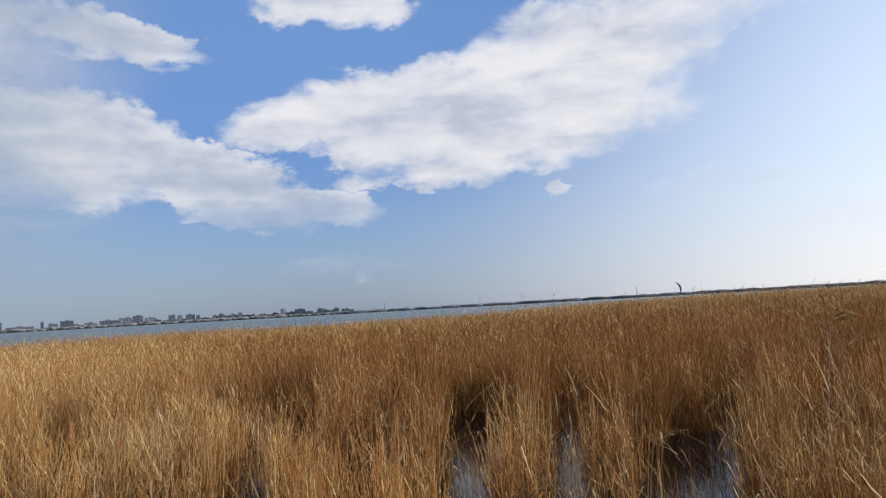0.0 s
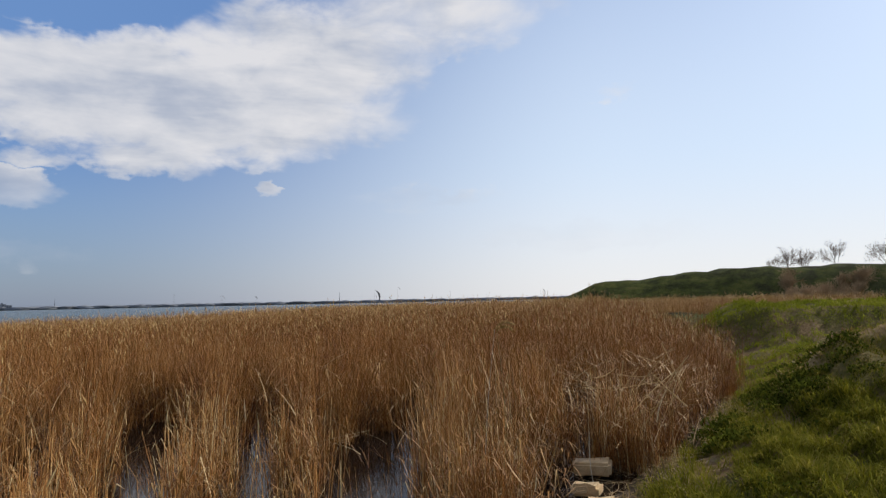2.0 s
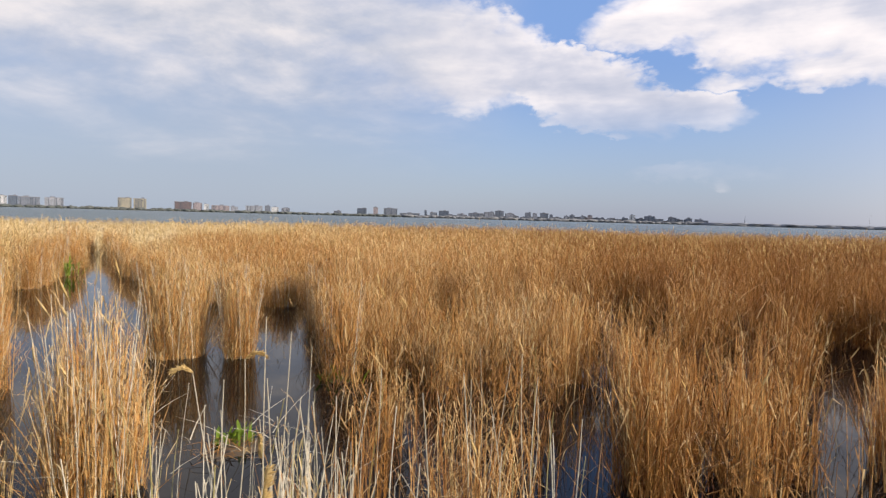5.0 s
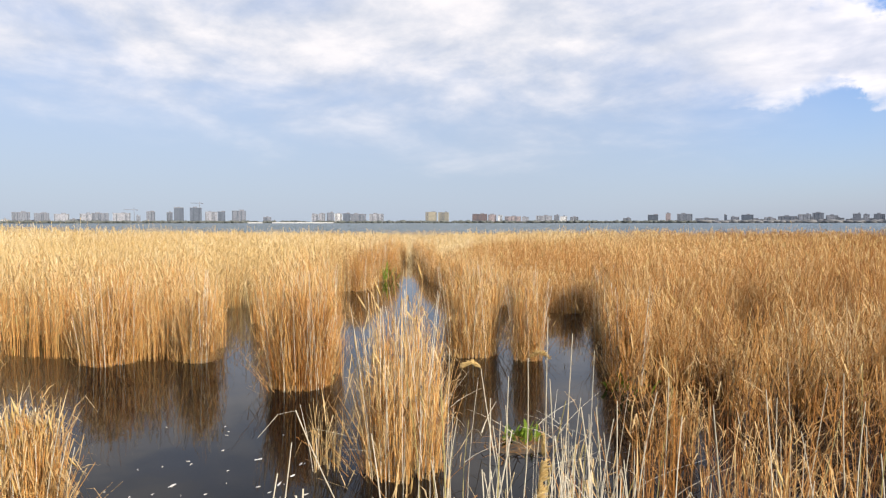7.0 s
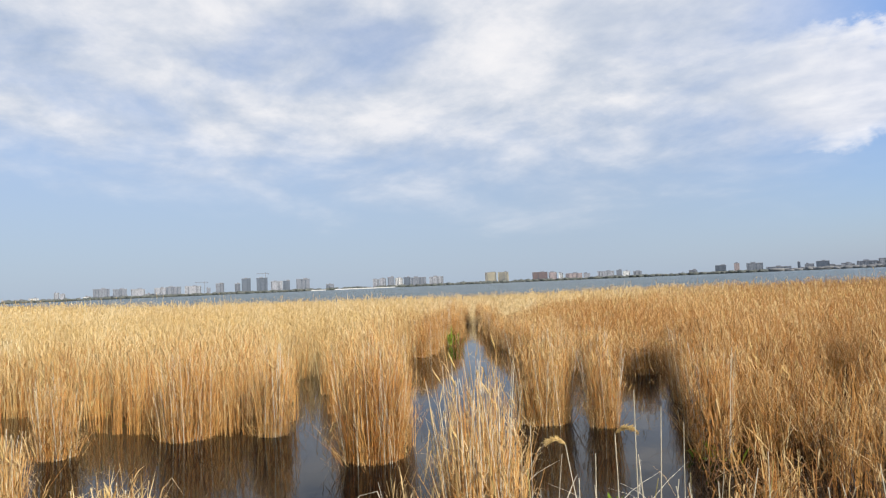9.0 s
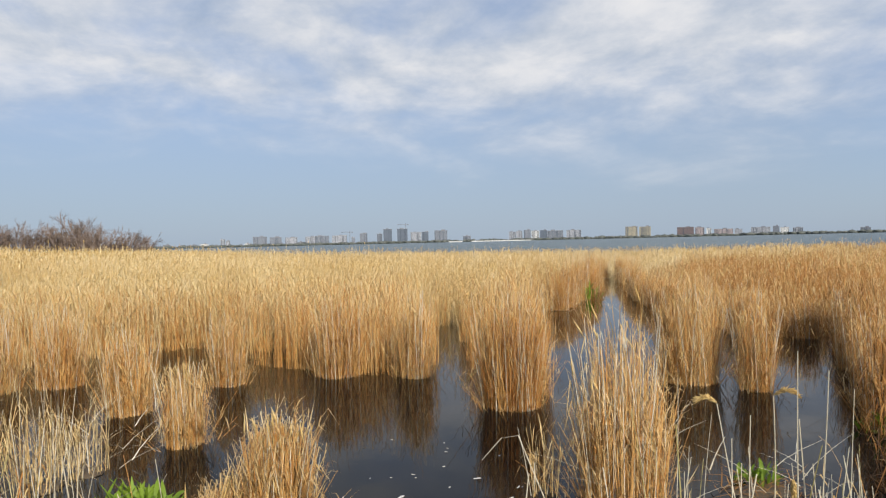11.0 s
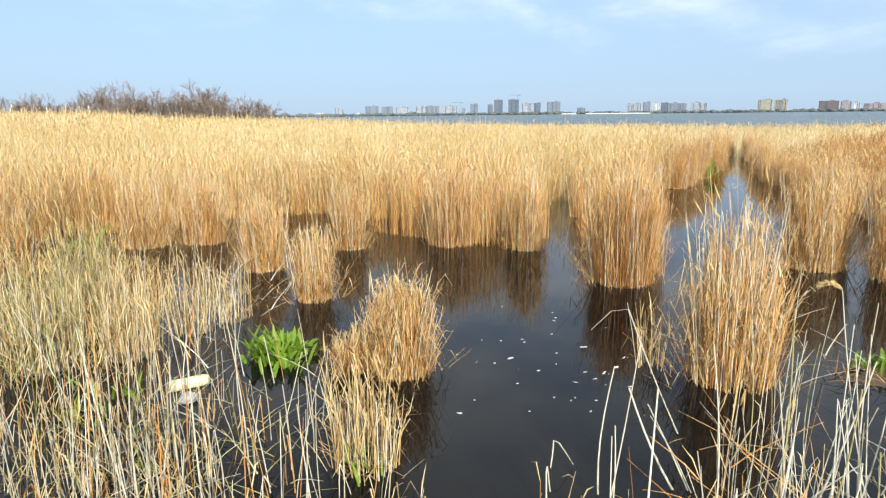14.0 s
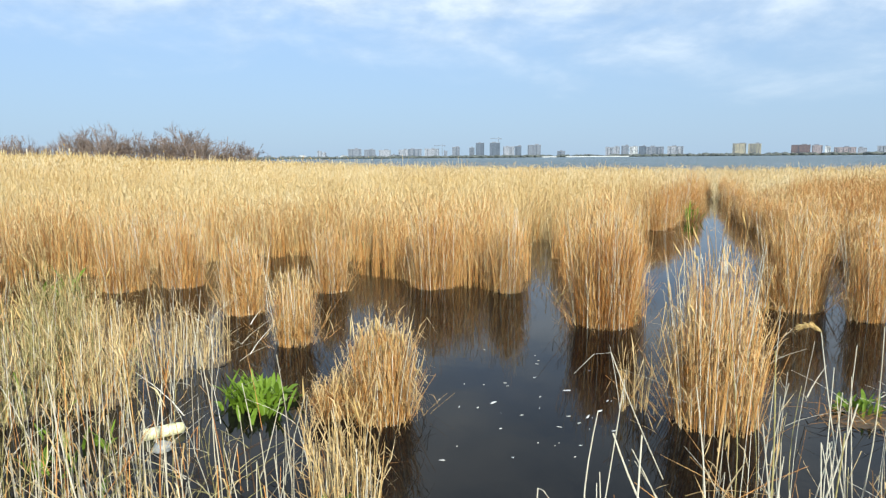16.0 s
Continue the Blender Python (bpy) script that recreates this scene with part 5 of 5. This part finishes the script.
# ---- blocks at the water's edge ----
def block(x, y, z, sx_, sy_, sz_, turn, tip):
    bm = bmesh.new()
    bmesh.ops.create_cube(bm, size=1.0)
    for v in bm.verts:
        v.co = Vector((v.co.x * sx_, v.co.y * sy_, v.co.z * sz_))
    bmesh.ops.bevel(bm, geom=bm.edges[:], offset=0.03, segments=2, affect="EDGES")
    bmesh.ops.subdivide_edges(bm, edges=bm.edges[:], cuts=1, use_grid_fill=True)
    for v in bm.verts:
        v.co += Vector((0.035, 0.035, 0.025)) * noise.noise(v.co * 6 + Vector((x, y, 0)))
    me = bpy.data.meshes.new("weathered_block")
    bm.to_mesh(me)
    bm.free()
    me.materials.append(TIMBER)
    ob = new("weathered_block", me)
    ob.matrix_world = pose(x, y, z, tip, 0, turn)
    return tagged(ob, "weathered tan block half sunk at the reedy bank", "block", "blocks at the water's edge")


block(5.00, 6.36, 0.11, 0.44, 0.28, 0.16, -38, 0)
block(4.46, 5.78, 0.07, 0.30, 0.26, 0.13, -44, -5)
block(4.30, 5.30, 0.05, 0.32, 0.24, 0.13, -25, 8)


# ---- grass on the bank ----
def trodden(x, y):
    """True where the turf is worn down to bare earth."""
    return (rolling(x, y, 0.75, 3.0) + 0.6 * rolling(x, y, 2.0, 1.0) + 1.2 * np.exp(-(((x - 14.6) / 2.2) ** 2 + ((y - 8.2) / 1.1) ** 2)) + 1.1 * np.exp(-(((x - 11.2) / 2.0) ** 2 + ((y - 6.7) / 1.1) ** 2)) > 0.42) & (np.hypot(x, y) < 22)


def turf(name, label, count, a0, a1, r0, r1, length, mat, width):
    rr, aa = np.sqrt(rng.uniform(r0 * r0, r1 * r1, count)), np.radians(rng.uniform(a0, a1, count))
    x, y = -rr * np.sin(aa), rr * np.cos(aa)
    g = shore_gap(x, y)
    keep = (g > 0.1) & ((g < 1.2 + 1.6 * rng.random(len(x)) ** 3) | (mat in (GRASS, LUSH)) | (mat is DRY_GRASS)) & (rolling(x, y, 2.3, 1.0) + 0.5 * rolling(x, y, 6.1) < 0.9)
    worn = trodden(x, y)
    keep &= ~worn | (rng.random(len(x)) < (0.12 if mat in (GRASS, LUSH) else 0.45))
    lip = ledge_gap(x, y)
    keep &= ~((lip > -0.5) & (lip < 0.2) & (x > 6.8) & (x < 18)) | (rng.random(len(x)) < 0.4)
    keep &= rolling(x, y, 4.4, 3.0) + 0.6 * rolling(x, y, 9.7, 1.0) < rng.normal(0.55, 0.3, len(x))
    keep &= (g > 0.55 + 0.35 * rolling(x, y, 2.9, 1.0)) | (mat not in (GRASS, LUSH)) | (np.hypot(x, y) > 16)
    x, y = x[keep], y[keep]
    N = len(x)
    foot = np.stack([x, y, land(x, y) - 0.01], 1)
    tuft = np.clip(1 + 0.45 * rolling(x, y, 1.9, 2.0) + 0.45 * rolling(x, y, 5.3, 4.0), 0.3, 2.2)
    V, L4, L3 = blades(foot, unit(N), rng.uniform(0.5, 1.2, N) * length * tuft, rng.uniform(0.6, 1.2, N) * width, rng.uniform(0.4, 0.9, N), rng.uniform(0.3, 1.2, N))
    tagged(new(name, mesh_of(name, V, [L4, L3], mat)), label, "grass", kind="stuff")


turf("bank_grass", "fresh green grass on the lake bank", 120000, -80, -32, 3.0, 14, 0.09, GRASS, 0.004)
turf("bank_grass", "long lush grass tufts on the near bank", 52000, -60, -36, 4.5, 9.2, 0.15, GRASS, 0.0045)
turf("bank_grass", "green grass on the mound beyond the bank", 150000, -80, -40, 13, 34, 0.13, LUSH, 0.009)
turf("bank_grass", "yellowing coarse grass scattered over the bank", 56000, -80, -34, 5, 20, 0.11, DRY_GRASS, 0.004)
turf("bank_grass", "short worn grass round the standing place", 60000, -200, 160, 0.2, 7.5, 0.06, GRASS, 0.004)
turf("dead_grass", "dry trodden grass along the water's edge", 4500, -62, -30, 5.5, 14, 0.08, LITTER, 0.003)


def weeds(count, label):
    rr, aa = np.sqrt(rng.uniform(9, 190, count)), np.radians(rng.uniform(-80, -38, count))
    x, y = -rr * np.sin(aa), rr * np.cos(aa)
    keep = (shore_gap(x, y) > 0.4) & ~trodden(x, y) & (rolling(x, y, 1.6, 7.0) + 0.6 * rolling(x, y, 4.3, 2.0) > 0.35)
    x, y = x[keep], y[keep]
    who = np.repeat(np.arange(len(x)), 14)
    N = len(who)
    px, py = x[who] + rng.normal(0, 0.07, N), y[who] + rng.normal(0, 0.07, N)
    foot = np.stack([px, py, land(px, py) + rng.uniform(0.0, 0.07, N)], 1)
    V, L4, L3 = blades(foot, unit(N), rng.uniform(0.04, 0.09, N), rng.uniform(0.008, 0.016, N), rng.uniform(0.1, 0.6, N), rng.uniform(-0.1, 0.6, N))
    tagged(new("bank_weeds", mesh_of("bank_weeds", V, [L4, L3], WEED)), label, "weeds", kind="stuff")


weeds(4200, "dark leafy weeds growing over the turf")


def overgrown_ledge(count, label):
    """Dark broad-leaved weeds hanging over the face of the ledge."""
    x = rng.uniform(6.0, 18.5, count)
    y = (ledge_gap(x, 0 * x) - rng.normal(0.0, 0.4, count)) / 0.87
    keep = (rolling(x, y, 1.9, 2.0) + 0.6 * rolling(x, y, 4.9, 3.0) < 0.1) & (shore_gap(x, y) > 0.1) & ~trodden(x, y)
    x, y = x[keep], y[keep]
    who = np.repeat(np.arange(len(x)), 16)
    N = len(who)
    px, py = x[who] + rng.normal(0, 0.09, N), y[who] + rng.normal(0, 0.09, N)
    foot = np.stack([px, py, land(px, py) + rng.uniform(0.0, 0.12, N)], 1)
    V, L4, L3 = blades(foot, unit(N), rng.uniform(0.05, 0.11, N), rng.uniform(0.010, 0.022, N), rng.uniform(0.1, 0.7, N), rng.uniform(-0.1, 0.6, N))
    tagged(new("bank_weeds", mesh_of("bank_weeds", V, [L4, L3], WEED)), label, "weeds", kind="stuff")


overgrown_ledge(1200, "dark leafy weeds hanging over the ledge of the bank")


def dry_patch(cx_, cy_, sx_, sy_, count, label):
    """Dead brown grass standing in an oval patch."""
    x, y = rng.normal(cx_, sx_, count), rng.normal(cy_, sy_, count)
    foot = np.stack([x, y, land(x, y) - 0.01], 1)
    V, L4, L3 = blades(foot, unit(count), rng.uniform(0.08, 0.2, count), rng.uniform(0.002, 0.004, count), rng.uniform(0.6, 1.1, count), rng.uniform(0.2, 0.9, count))
    tagged(new("dead_grass", mesh_of("dead_grass", V, [L4, L3], BROWN_REED)), label, "grass", kind="stuff")


dry_patch(12.6, 7.9, 0.9, 0.3, 1500, "dead brown grass standing on the ledge of the bank")
dry_patch(15.4, 9.0, 0.8, 0.3, 800, "dry brown grass beside a bare patch of the bank")


# ---- bare trees and shrubs ----
def bare_tree(name, seed, h, limbs, label, category, thin=0.009, bark=None, stout=0.014, spread=0.3):
    """Several tapered limbs from one foot that fork into twigs."""
    g = np.random.default_rng(seed)
    P, D, L, R = [], [], [], []

    def grow(p, d, length, rad, depth):
        d = d / np.linalg.norm(d)
        P.append(p), D.append(d), L.append(length), R.append(rad)
        if depth == 0:
            return
        for _ in range(int(g.integers(3, 6))):
            s = g.uniform(0.35, 1.0)
            nd = d + g.normal(0, 0.42, 3) + np.array([0, 0, 0.12])
            grow(p + d * length * s, nd, length * g.uniform(0.45, 0.75), rad * 0.55, depth - 1)

    for _ in range(limbs):
        grow(np.array([g.normal(0, 0.25 * h / 5), g.normal(0, 0.25 * h / 5), -0.1]), np.array([g.normal(0, spread), g.normal(0, spread), 1.0]), h * g.uniform(0.32, 0.45), stout * h, 4)
    P, D, L, R = np.array(P), np.array(D), np.array(L), np.array(R)

    def tubes(m, rings_, swell_, sides_):
        return spindles(P[m], D[m], L[m], np.maximum(R[m], thin), rings_, swell_, sides_)

    thick = R > 0.3 * stout * h
    ob = new(name)
    V, F = tubes(thick, (0.0, 0.5, 1.0), (1.0, 0.8, 0.5), 5)
    under("trunk", mesh_of("trunk", V, [F], bark or TWIG), ob)
    V, F = tubes(~thick, (0.0, 1.0), (1.0, 0.5), 3)
    under("crown", mesh_of("crown", V, [F], bark or TWIG), ob, "bare grey-brown twigs")
    return tagged(ob, label, category)


def stand(protos, spots, group):
    used = set()
    for k, (az_, dist_, size_) in enumerate(spots):
        x, y = bearing(az_, dist_)
        m = pose(x, y, float(land(np.array(x), np.array(y))), 0, 0, (k * 137) % 360)
        src = protos[k % len(protos)]
        if src.name in used:
            ob = copy_thing(src, m)
        else:
            ob = src
            used.add(src.name)
            ob.matrix_world = m
        ob.scale = (size_, size_, size_)
        tagged(ob, group=group)


shrubs = [bare_tree("bare_shrub", 11 + k, 4.2, 9, "leafless brown shrub on the low shore", "shrub") for k in range(3)]
spots = [(97.6, 88, 0.75), (98.6, 88, 1.42), (100.2, 90, 1.05), (101.4, 86, 1.42), (102.6, 88, 1.8), (104.2, 90, 1.27), (105.6, 87, 1.35), (107.2, 88, 1.35), (108.4, 86, 1.4), (110.2, 90, 1.4), (111.8, 88, 1.5), (113.4, 87, 1.45), (115.2, 90, 1.58), (116.6, 88, 1.27), (118.4, 86, 1.65), (120.2, 90, 1.2), (122, 88, 1.35)]
stand(shrubs, [(a_, d_, (1.18 if a_ < 111 else 0.85) * s_) for a_, d_, s_ in spots], "bare shrubs on the low shore")
trees = [bare_tree("bare_tree", 31 + k, 3.0, 8, "small leafless tree on the grassy hill crest", "tree", 0.0045, None, 0.006, 0.6) for k in range(2)]
stand(trees, [(-52.6, 93, 0.8), (-53.6, 93, 1.1), (-54.8, 94, 1.25), (-56.9, 92, 1.15), (-60.0, 93, 1.2), (-61.0, 92, 1.6), (-62.4, 93, 1.8), (-63.8, 94, 1.5)], "bare trees on the hill")
thicket = [bare_tree("bare_thicket", 51 + k, 2.6, 7, "dense brown thicket at the foot of the hill", "shrub", 0.005, THICKET) for k in range(2)]
stand(thicket, [(float(rng.uniform(-58.8, -52.6)), float(rng.uniform(76, 85)), float(rng.uniform(0.5, 1.25))) for k in range(34)], "thicket below the hill")


# ---- the opposite shore ----
def tower_block(az_, wide, high, style, deep=14.0, dist_=2030.0):
    """A block of flats seen over the lake: walls, roof slab with a lift house, and rows of windows."""
    root = new("apartment_building")
    x, y = bearing(az_, dist_)
    root.matrix_world = pose(x, y, 1.0, 0, 0, az_)
    bm = bmesh.new()
    bmesh.ops.create_cube(bm, size=1.0, matrix=Matrix.LocRotScale((0, 0, high / 2 - 1), None, (wide, deep, high)))
    part("wall", bm, WALLS[style], root)
    bm = bmesh.new()
    bmesh.ops.create_cube(bm, size=1.0, matrix=Matrix.LocRotScale((0, 0, high - 0.75), None, (wide + 0.8, deep + 0.8, 0.5)))
    roof = part("roof", bm, ROOF, root)
    bm = bmesh.new()
    bmesh.ops.create_cube(bm, size=1.0, matrix=Matrix.LocRotScale((wide * rng.uniform(-0.25, 0.25), 0, high + 0.6), None, (min(12, wide * rng.uniform(0.2, 0.5)), deep * 0.5, rng.uniform(1.8, 4.5))))
    bmesh.ops.bevel(bm, geom=bm.edges[:], offset=0.15, segments=1, affect="EDGES")
    part("lift_house", bm, WALLS["grey"], roof)
    floors, cols = max(2, int(high / 3.0)), max(3, int(wide / 3.6))
    bm = bmesh.new()
    for c in range(cols):
        strip, px = rng.random() < 0.35, (c + 0.5) / cols * wide - wide / 2
        for f in range(floors):
            if strip or rng.random() < 0.8:
                size_ = (wide / cols * (0.7 if strip else 0.45), 0.3, 2.3 if strip else 1.4)
                bmesh.ops.create_cube(bm, size=1.0, matrix=Matrix.LocRotScale((px, -deep / 2, (f + 0.55) / floors * (high - 1.2) - 0.6), None, size_))
    tagged(part("glazing", bm, GLASS, root), kind="stuff")
    words = {"pale": "pale", "cream": "cream-yellow", "brown": "brown", "grey": "grey concrete", "dark": "dark glass-clad", "pink": "pinkish", "white": "white"}[style]
    tagged(root, f"{words} block of flats on the far shore", "building", "skyline across the lake")


WEST = [(91.5, 13, 23, "pale"), (91.1, 12, 19, "pale"), (88.5, 41, 29, "grey"), (87.2, 35, 27, "grey"), (85.9, 36, 25, "pale"), (84.3, 29, 26, "pale"), (83.3, 42, 28, "grey"), (81.8, 45, 28, "pale"), (80.6, 11, 21, "grey"), (79.7, 23, 33, "grey"),
        (78.3, 16, 31, "grey"), (77.6, 26, 45, "dark"), (76.3, 32, 45, "dark"), (75.1, 34, 33, "pale"), (74.3, 21, 34, "dark"), (72.9, 40, 37, "grey"), (70.6, 24, 18, "grey"), (66.6, 21, 27, "pale"), (66.0, 19, 29, "pale"), (65.3, 21, 32, "grey"), (64.6, 24, 29, "white"), (63.9, 21, 30, "dark")]
MIDDLE = [(62.9, 49, 28, "grey"), (61.3, 44, 28, "pale"), (56.5, 35, 34, "cream"), (55.4, 33, 33, "cream"), (52.2, 46, 28, "brown"), (51.1, 25, 26, "pink"), (50.4, 13, 23, "white"), (49.3, 50, 20, "pink"), (48.2, 20, 18, "pale"), (46.6, 49, 22, "pale"), (45.5, 16, 24, "grey"), (44.9, 21, 20, "white"), (44.0, 24, 18, "pale"),
          (40.4, 12, 7, "white"), (39.6, 23, 14, "grey"), (37.5, 29, 24, "dark"), (36.3, 14, 28, "pink"), (35.0, 42, 26, "grey"), (33.3, 62, 13, "grey"), (31.9, 7, 23, "dark"), (31.2, 22, 17, "grey"), (30.3, 31, 23, "dark")]
NORTH = [(28.8, 22, 15, "pale"), (27.5, 44, 18, "grey"), (26.3, 32, 23, "pale"), (25.4, 27, 27, "grey"), (24.5, 28, 20, "pale"), (22.9, 18, 24, "grey"), (22.3, 14, 22, "pale"), (21.5, 25, 23, "grey"), (20.9, 10, 20, "grey"), (19.6, 13, 17, "pale"), (19.1, 16, 19, "grey"), (18.2, 12, 18, "pale"), (17.6, 14, 20, "pink"), (16.7, 21, 13, "grey"), (15.9, 20, 13, "pale"), (14.7, 17, 15, "grey"), (14.1, 16, 24, "white"), (12.7, 31, 22, "grey"), (10.9, 23, 20, "pale"), (9.6, 18, 18, "grey"), (8.8, 23, 16, "pale")]
for b in WEST + MIDDLE + NORTH:
    tower_block(*b)
# lower houses filling in between
for k in range(26):
    tower_block(30.2 - 0.86 * k + rng.uniform(-0.2, 0.2), float(rng.uniform(20, 44)), float(rng.uniform(9, 16)), ("grey", "pale", "brown", "grey")[k % 4], 14.0, 2060.0)

for k in range(16):
    tower_block(96.5 - 0.9 * k + float(rng.uniform(-0.3, 0.3)), float(rng.uniform(10, 26)), float(rng.uniform(6, 11)), ("white", "grey", "brown", "pale")[k % 4], 12.0, 2052.0)


# woods and low land along that shore
def hut(az_, dist_):
    root = new("small_hut")
    x, y = bearing(az_, dist_)
    root.matrix_world = pose(x, y, float(land(np.array(x), np.array(y))) - 0.1, 0, 0, az_ + 20)
    bm = bmesh.new()
    bmesh.ops.create_cube(bm, size=1.0, matrix=Matrix.LocRotScale((0, 0, 1.3), None, (2.6, 2.2, 2.6)))
    bmesh.ops.bevel(bm, geom=bm.edges[:], offset=0.04, segments=1, affect="EDGES")
    part("wall", bm, WALLS["cream"], root)
    bm = bmesh.new()
    bmesh.ops.create_cone(bm, cap_ends=True, segments=4, radius1=2.2, radius2=0.9, depth=0.8, matrix=pose(0, 0, 3.0, 0, 0, 45))
    part("roof", bm, ROOF, root)
    bm = bmesh.new()
    bmesh.ops.create_cube(bm, size=1.0, matrix=Matrix.LocRotScale((0.3, -1.12, 1.5), None, (0.8, 0.06, 0.9)))
    part("window", bm, GLASS, root)
    tagged(root, "small pale hut half hidden by bare shrubs", "hut")


hut(101.6, 96)
rows_of_shrubs = [(98.0 + 0.62 * k, 84 + (k * 7) % 9, 0.55 + 0.11 * (k % 4)) for k in range(40)]
stand([bare_tree("low_shrub", 71 + k, 4.0, 8, "low leafless brown bush among the shore shrubs", "shrub") for k in range(2)], rows_of_shrubs, "low bushes on the shore")


def shore_woods(name, label, a0, a1, count, high0, high1, mat, dist_, flat_=1.0):
    V, F = [], []
    bm = bmesh.new()
    bmesh.ops.create_icosphere(bm, subdivisions=1, radius=1.0)
    unit_v = np.array([v.co[:] for v in bm.verts])
    unit_f = np.array([[v.index for v in f.verts] for f in bm.faces])
    bm.free()
    for k in range(count):
        x, y = bearing(rng.uniform(a0, a1), dist_ + rng.uniform(-12, 12))
        hh = rng.uniform(high0, high1)
        ww = hh * rng.uniform(0.7, 1.6) * flat_
        V.append(unit_v * (1 + rng.uniform(-0.3, 0.3, (len(unit_v), 1))) * np.array([ww, ww, hh * 0.6]) + np.array([x, y, hh * 0.45]))
        F.append(unit_f + k * len(unit_v))
    tagged(new(name, mesh_of(name, np.concatenate(V), [np.concatenate(F)], mat)), label, "woods", kind="stuff")


# no haze in the air here; the wood and land materials carry it
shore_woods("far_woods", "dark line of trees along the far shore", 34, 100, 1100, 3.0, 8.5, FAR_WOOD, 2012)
shore_woods("far_woods", "hazy trees and houses along the far shore", 6, 34, 420, 4.0, 9.0, HAZED_WOOD, 2012, 1.5)
shore_woods("far_woods", "low hazy wooded shore in the distance", -50, 8, 1100, 5.0, 9.0, HAZED_LAND, 1998, 3.6)

bm = bmesh.new()
for a0, a1 in ((65.0, 70.2), (71.0, 72.2)):
    for k in range(12):
        a = a0 + (a1 - a0) * (k + 0.5) / 12
        x, y = bearing(a, 1984)
        bmesh.ops.create_cube(bm, size=1.0, matrix=pose(x, y, 1.0, 0, 0, a) @ Matrix.Diagonal((2000 * radians((a1 - a0) / 12) + 1, 3, 2.6, 1)))
me = bpy.data.meshes.new("breakwater")
bm.to_mesh(me)
bm.free()
me.materials.append(WALLS["white"])
tagged(new("breakwater", me), "long low white breakwater along the far shore", "wall", kind="structure")


def crane(az_, high):
    root = new("tower_crane")
    x, y = bearing(az_, 2030)
    root.matrix_world = pose(x, y, 0.5, 0, 0, az_)
    for nm, c, s in (("mast", (0, 0, high / 2), (1.6, 1.6, high)), ("jib", (-9, 0, high - 4), (34, 1.3, 1.6)), ("counterweight", (8, 0, high - 5), (4, 2, 3))):
        bm = bmesh.new()
        bmesh.ops.create_cube(bm, size=1.0, matrix=Matrix.LocRotScale(c, None, s))
        bmesh.ops.bevel(bm, geom=bm.edges[:], offset=0.2, segments=1, affect="EDGES")
        part(nm, bm, WALLS["grey"], root)
    tagged(root, "thin grey construction crane above the towers", "crane")


crane(76.0, 62)
crane(80.9, 42)
for a_, h_ in ((-16.4, 34), (5.4, 28)):
    bm = bmesh.new()
    x, y = bearing(a_, 1990)
    bmesh.ops.create_cone(bm, cap_ends=True, segments=6, radius1=1.4, radius2=0.4, depth=h_, matrix=Matrix.Translation((x, y, h_ / 2)))
    me = bpy.data.meshes.new("mast")
    bm.to_mesh(me)
    bm.free()
    me.materials.append(WALLS["grey"])
    tagged(new("lattice_mast", me), "thin grey mast on the far shore", "mast")


# ---- kites over the lake ----
def kite(x, y, z, span, mat, turn, bank, label):
    root = new("kite")
    root.matrix_world = pose(x, y, z, 0, bank, turn)
    V, F = [], []
    for k in range(13):
        a = math.pi * (0.12 + 0.76 * k / 12)
        chord = span * 0.22 * math.sin(math.pi * (0.08 + 0.84 * k / 12)) + 0.1
        for c in (-0.5, -0.15, 0.5):
            V.append((math.cos(a) * span * 0.5, c * chord, math.sin(a) * span * 0.42 + (0.12 * chord if c == -0.15 else 0)))
    for k in range(12):
        for c in range(2):
            F.append((k * 3 + c, k * 3 + c + 1, k * 3 + c + 4, k * 3 + c + 3))
    under("canopy", mesh_of("canopy", np.array(V), [np.array(F)], mat, True), root)
    for s in (-1, 1):
        bm = bmesh.new()
        bmesh.ops.create_cone(bm, cap_ends=True, segments=4, radius1=0.03, radius2=0.03, depth=z + span, matrix=pose(0, 0, 0, 0, -bank, 0) @ Matrix.Translation((s * span * 0.1, 0, -(z + span) / 2 + 0.3 * span)))
        part("line", bm, DARK, root)
    tagged(root, label, "kite", "kites over the lake")


kite(133.7, 377.0, 5.6, 7.5, DARK, 20, 62, "dark curved surf kite low over the lake")
kite(280.1, 414.3, 6.6, 7.0, DARK, -20, 80, "dark curved surf kite low over the lake")
kite(46.4, 898.9, 15.0, 5.0, DARK, 10, 20, "tiny dark surf kite far over the lake")
kite(80.8, 695.4, 8.6, 7.0, DARK, 0, 25, "dark arched surf kite far over the lake")
kite(146.1, 888.1, 10.5, 6.0, DARK, 30, 40, "tiny dark surf kite far over the lake")
kite(329.8, 837.5, 19.0, 6.0, DARK, -10, 45, "tiny dark surf kite far over the lake")
kite(396.1, 808.2, 13.6, 4.0, RED, -30, 15, "tiny reddish surf kite far over the lake")
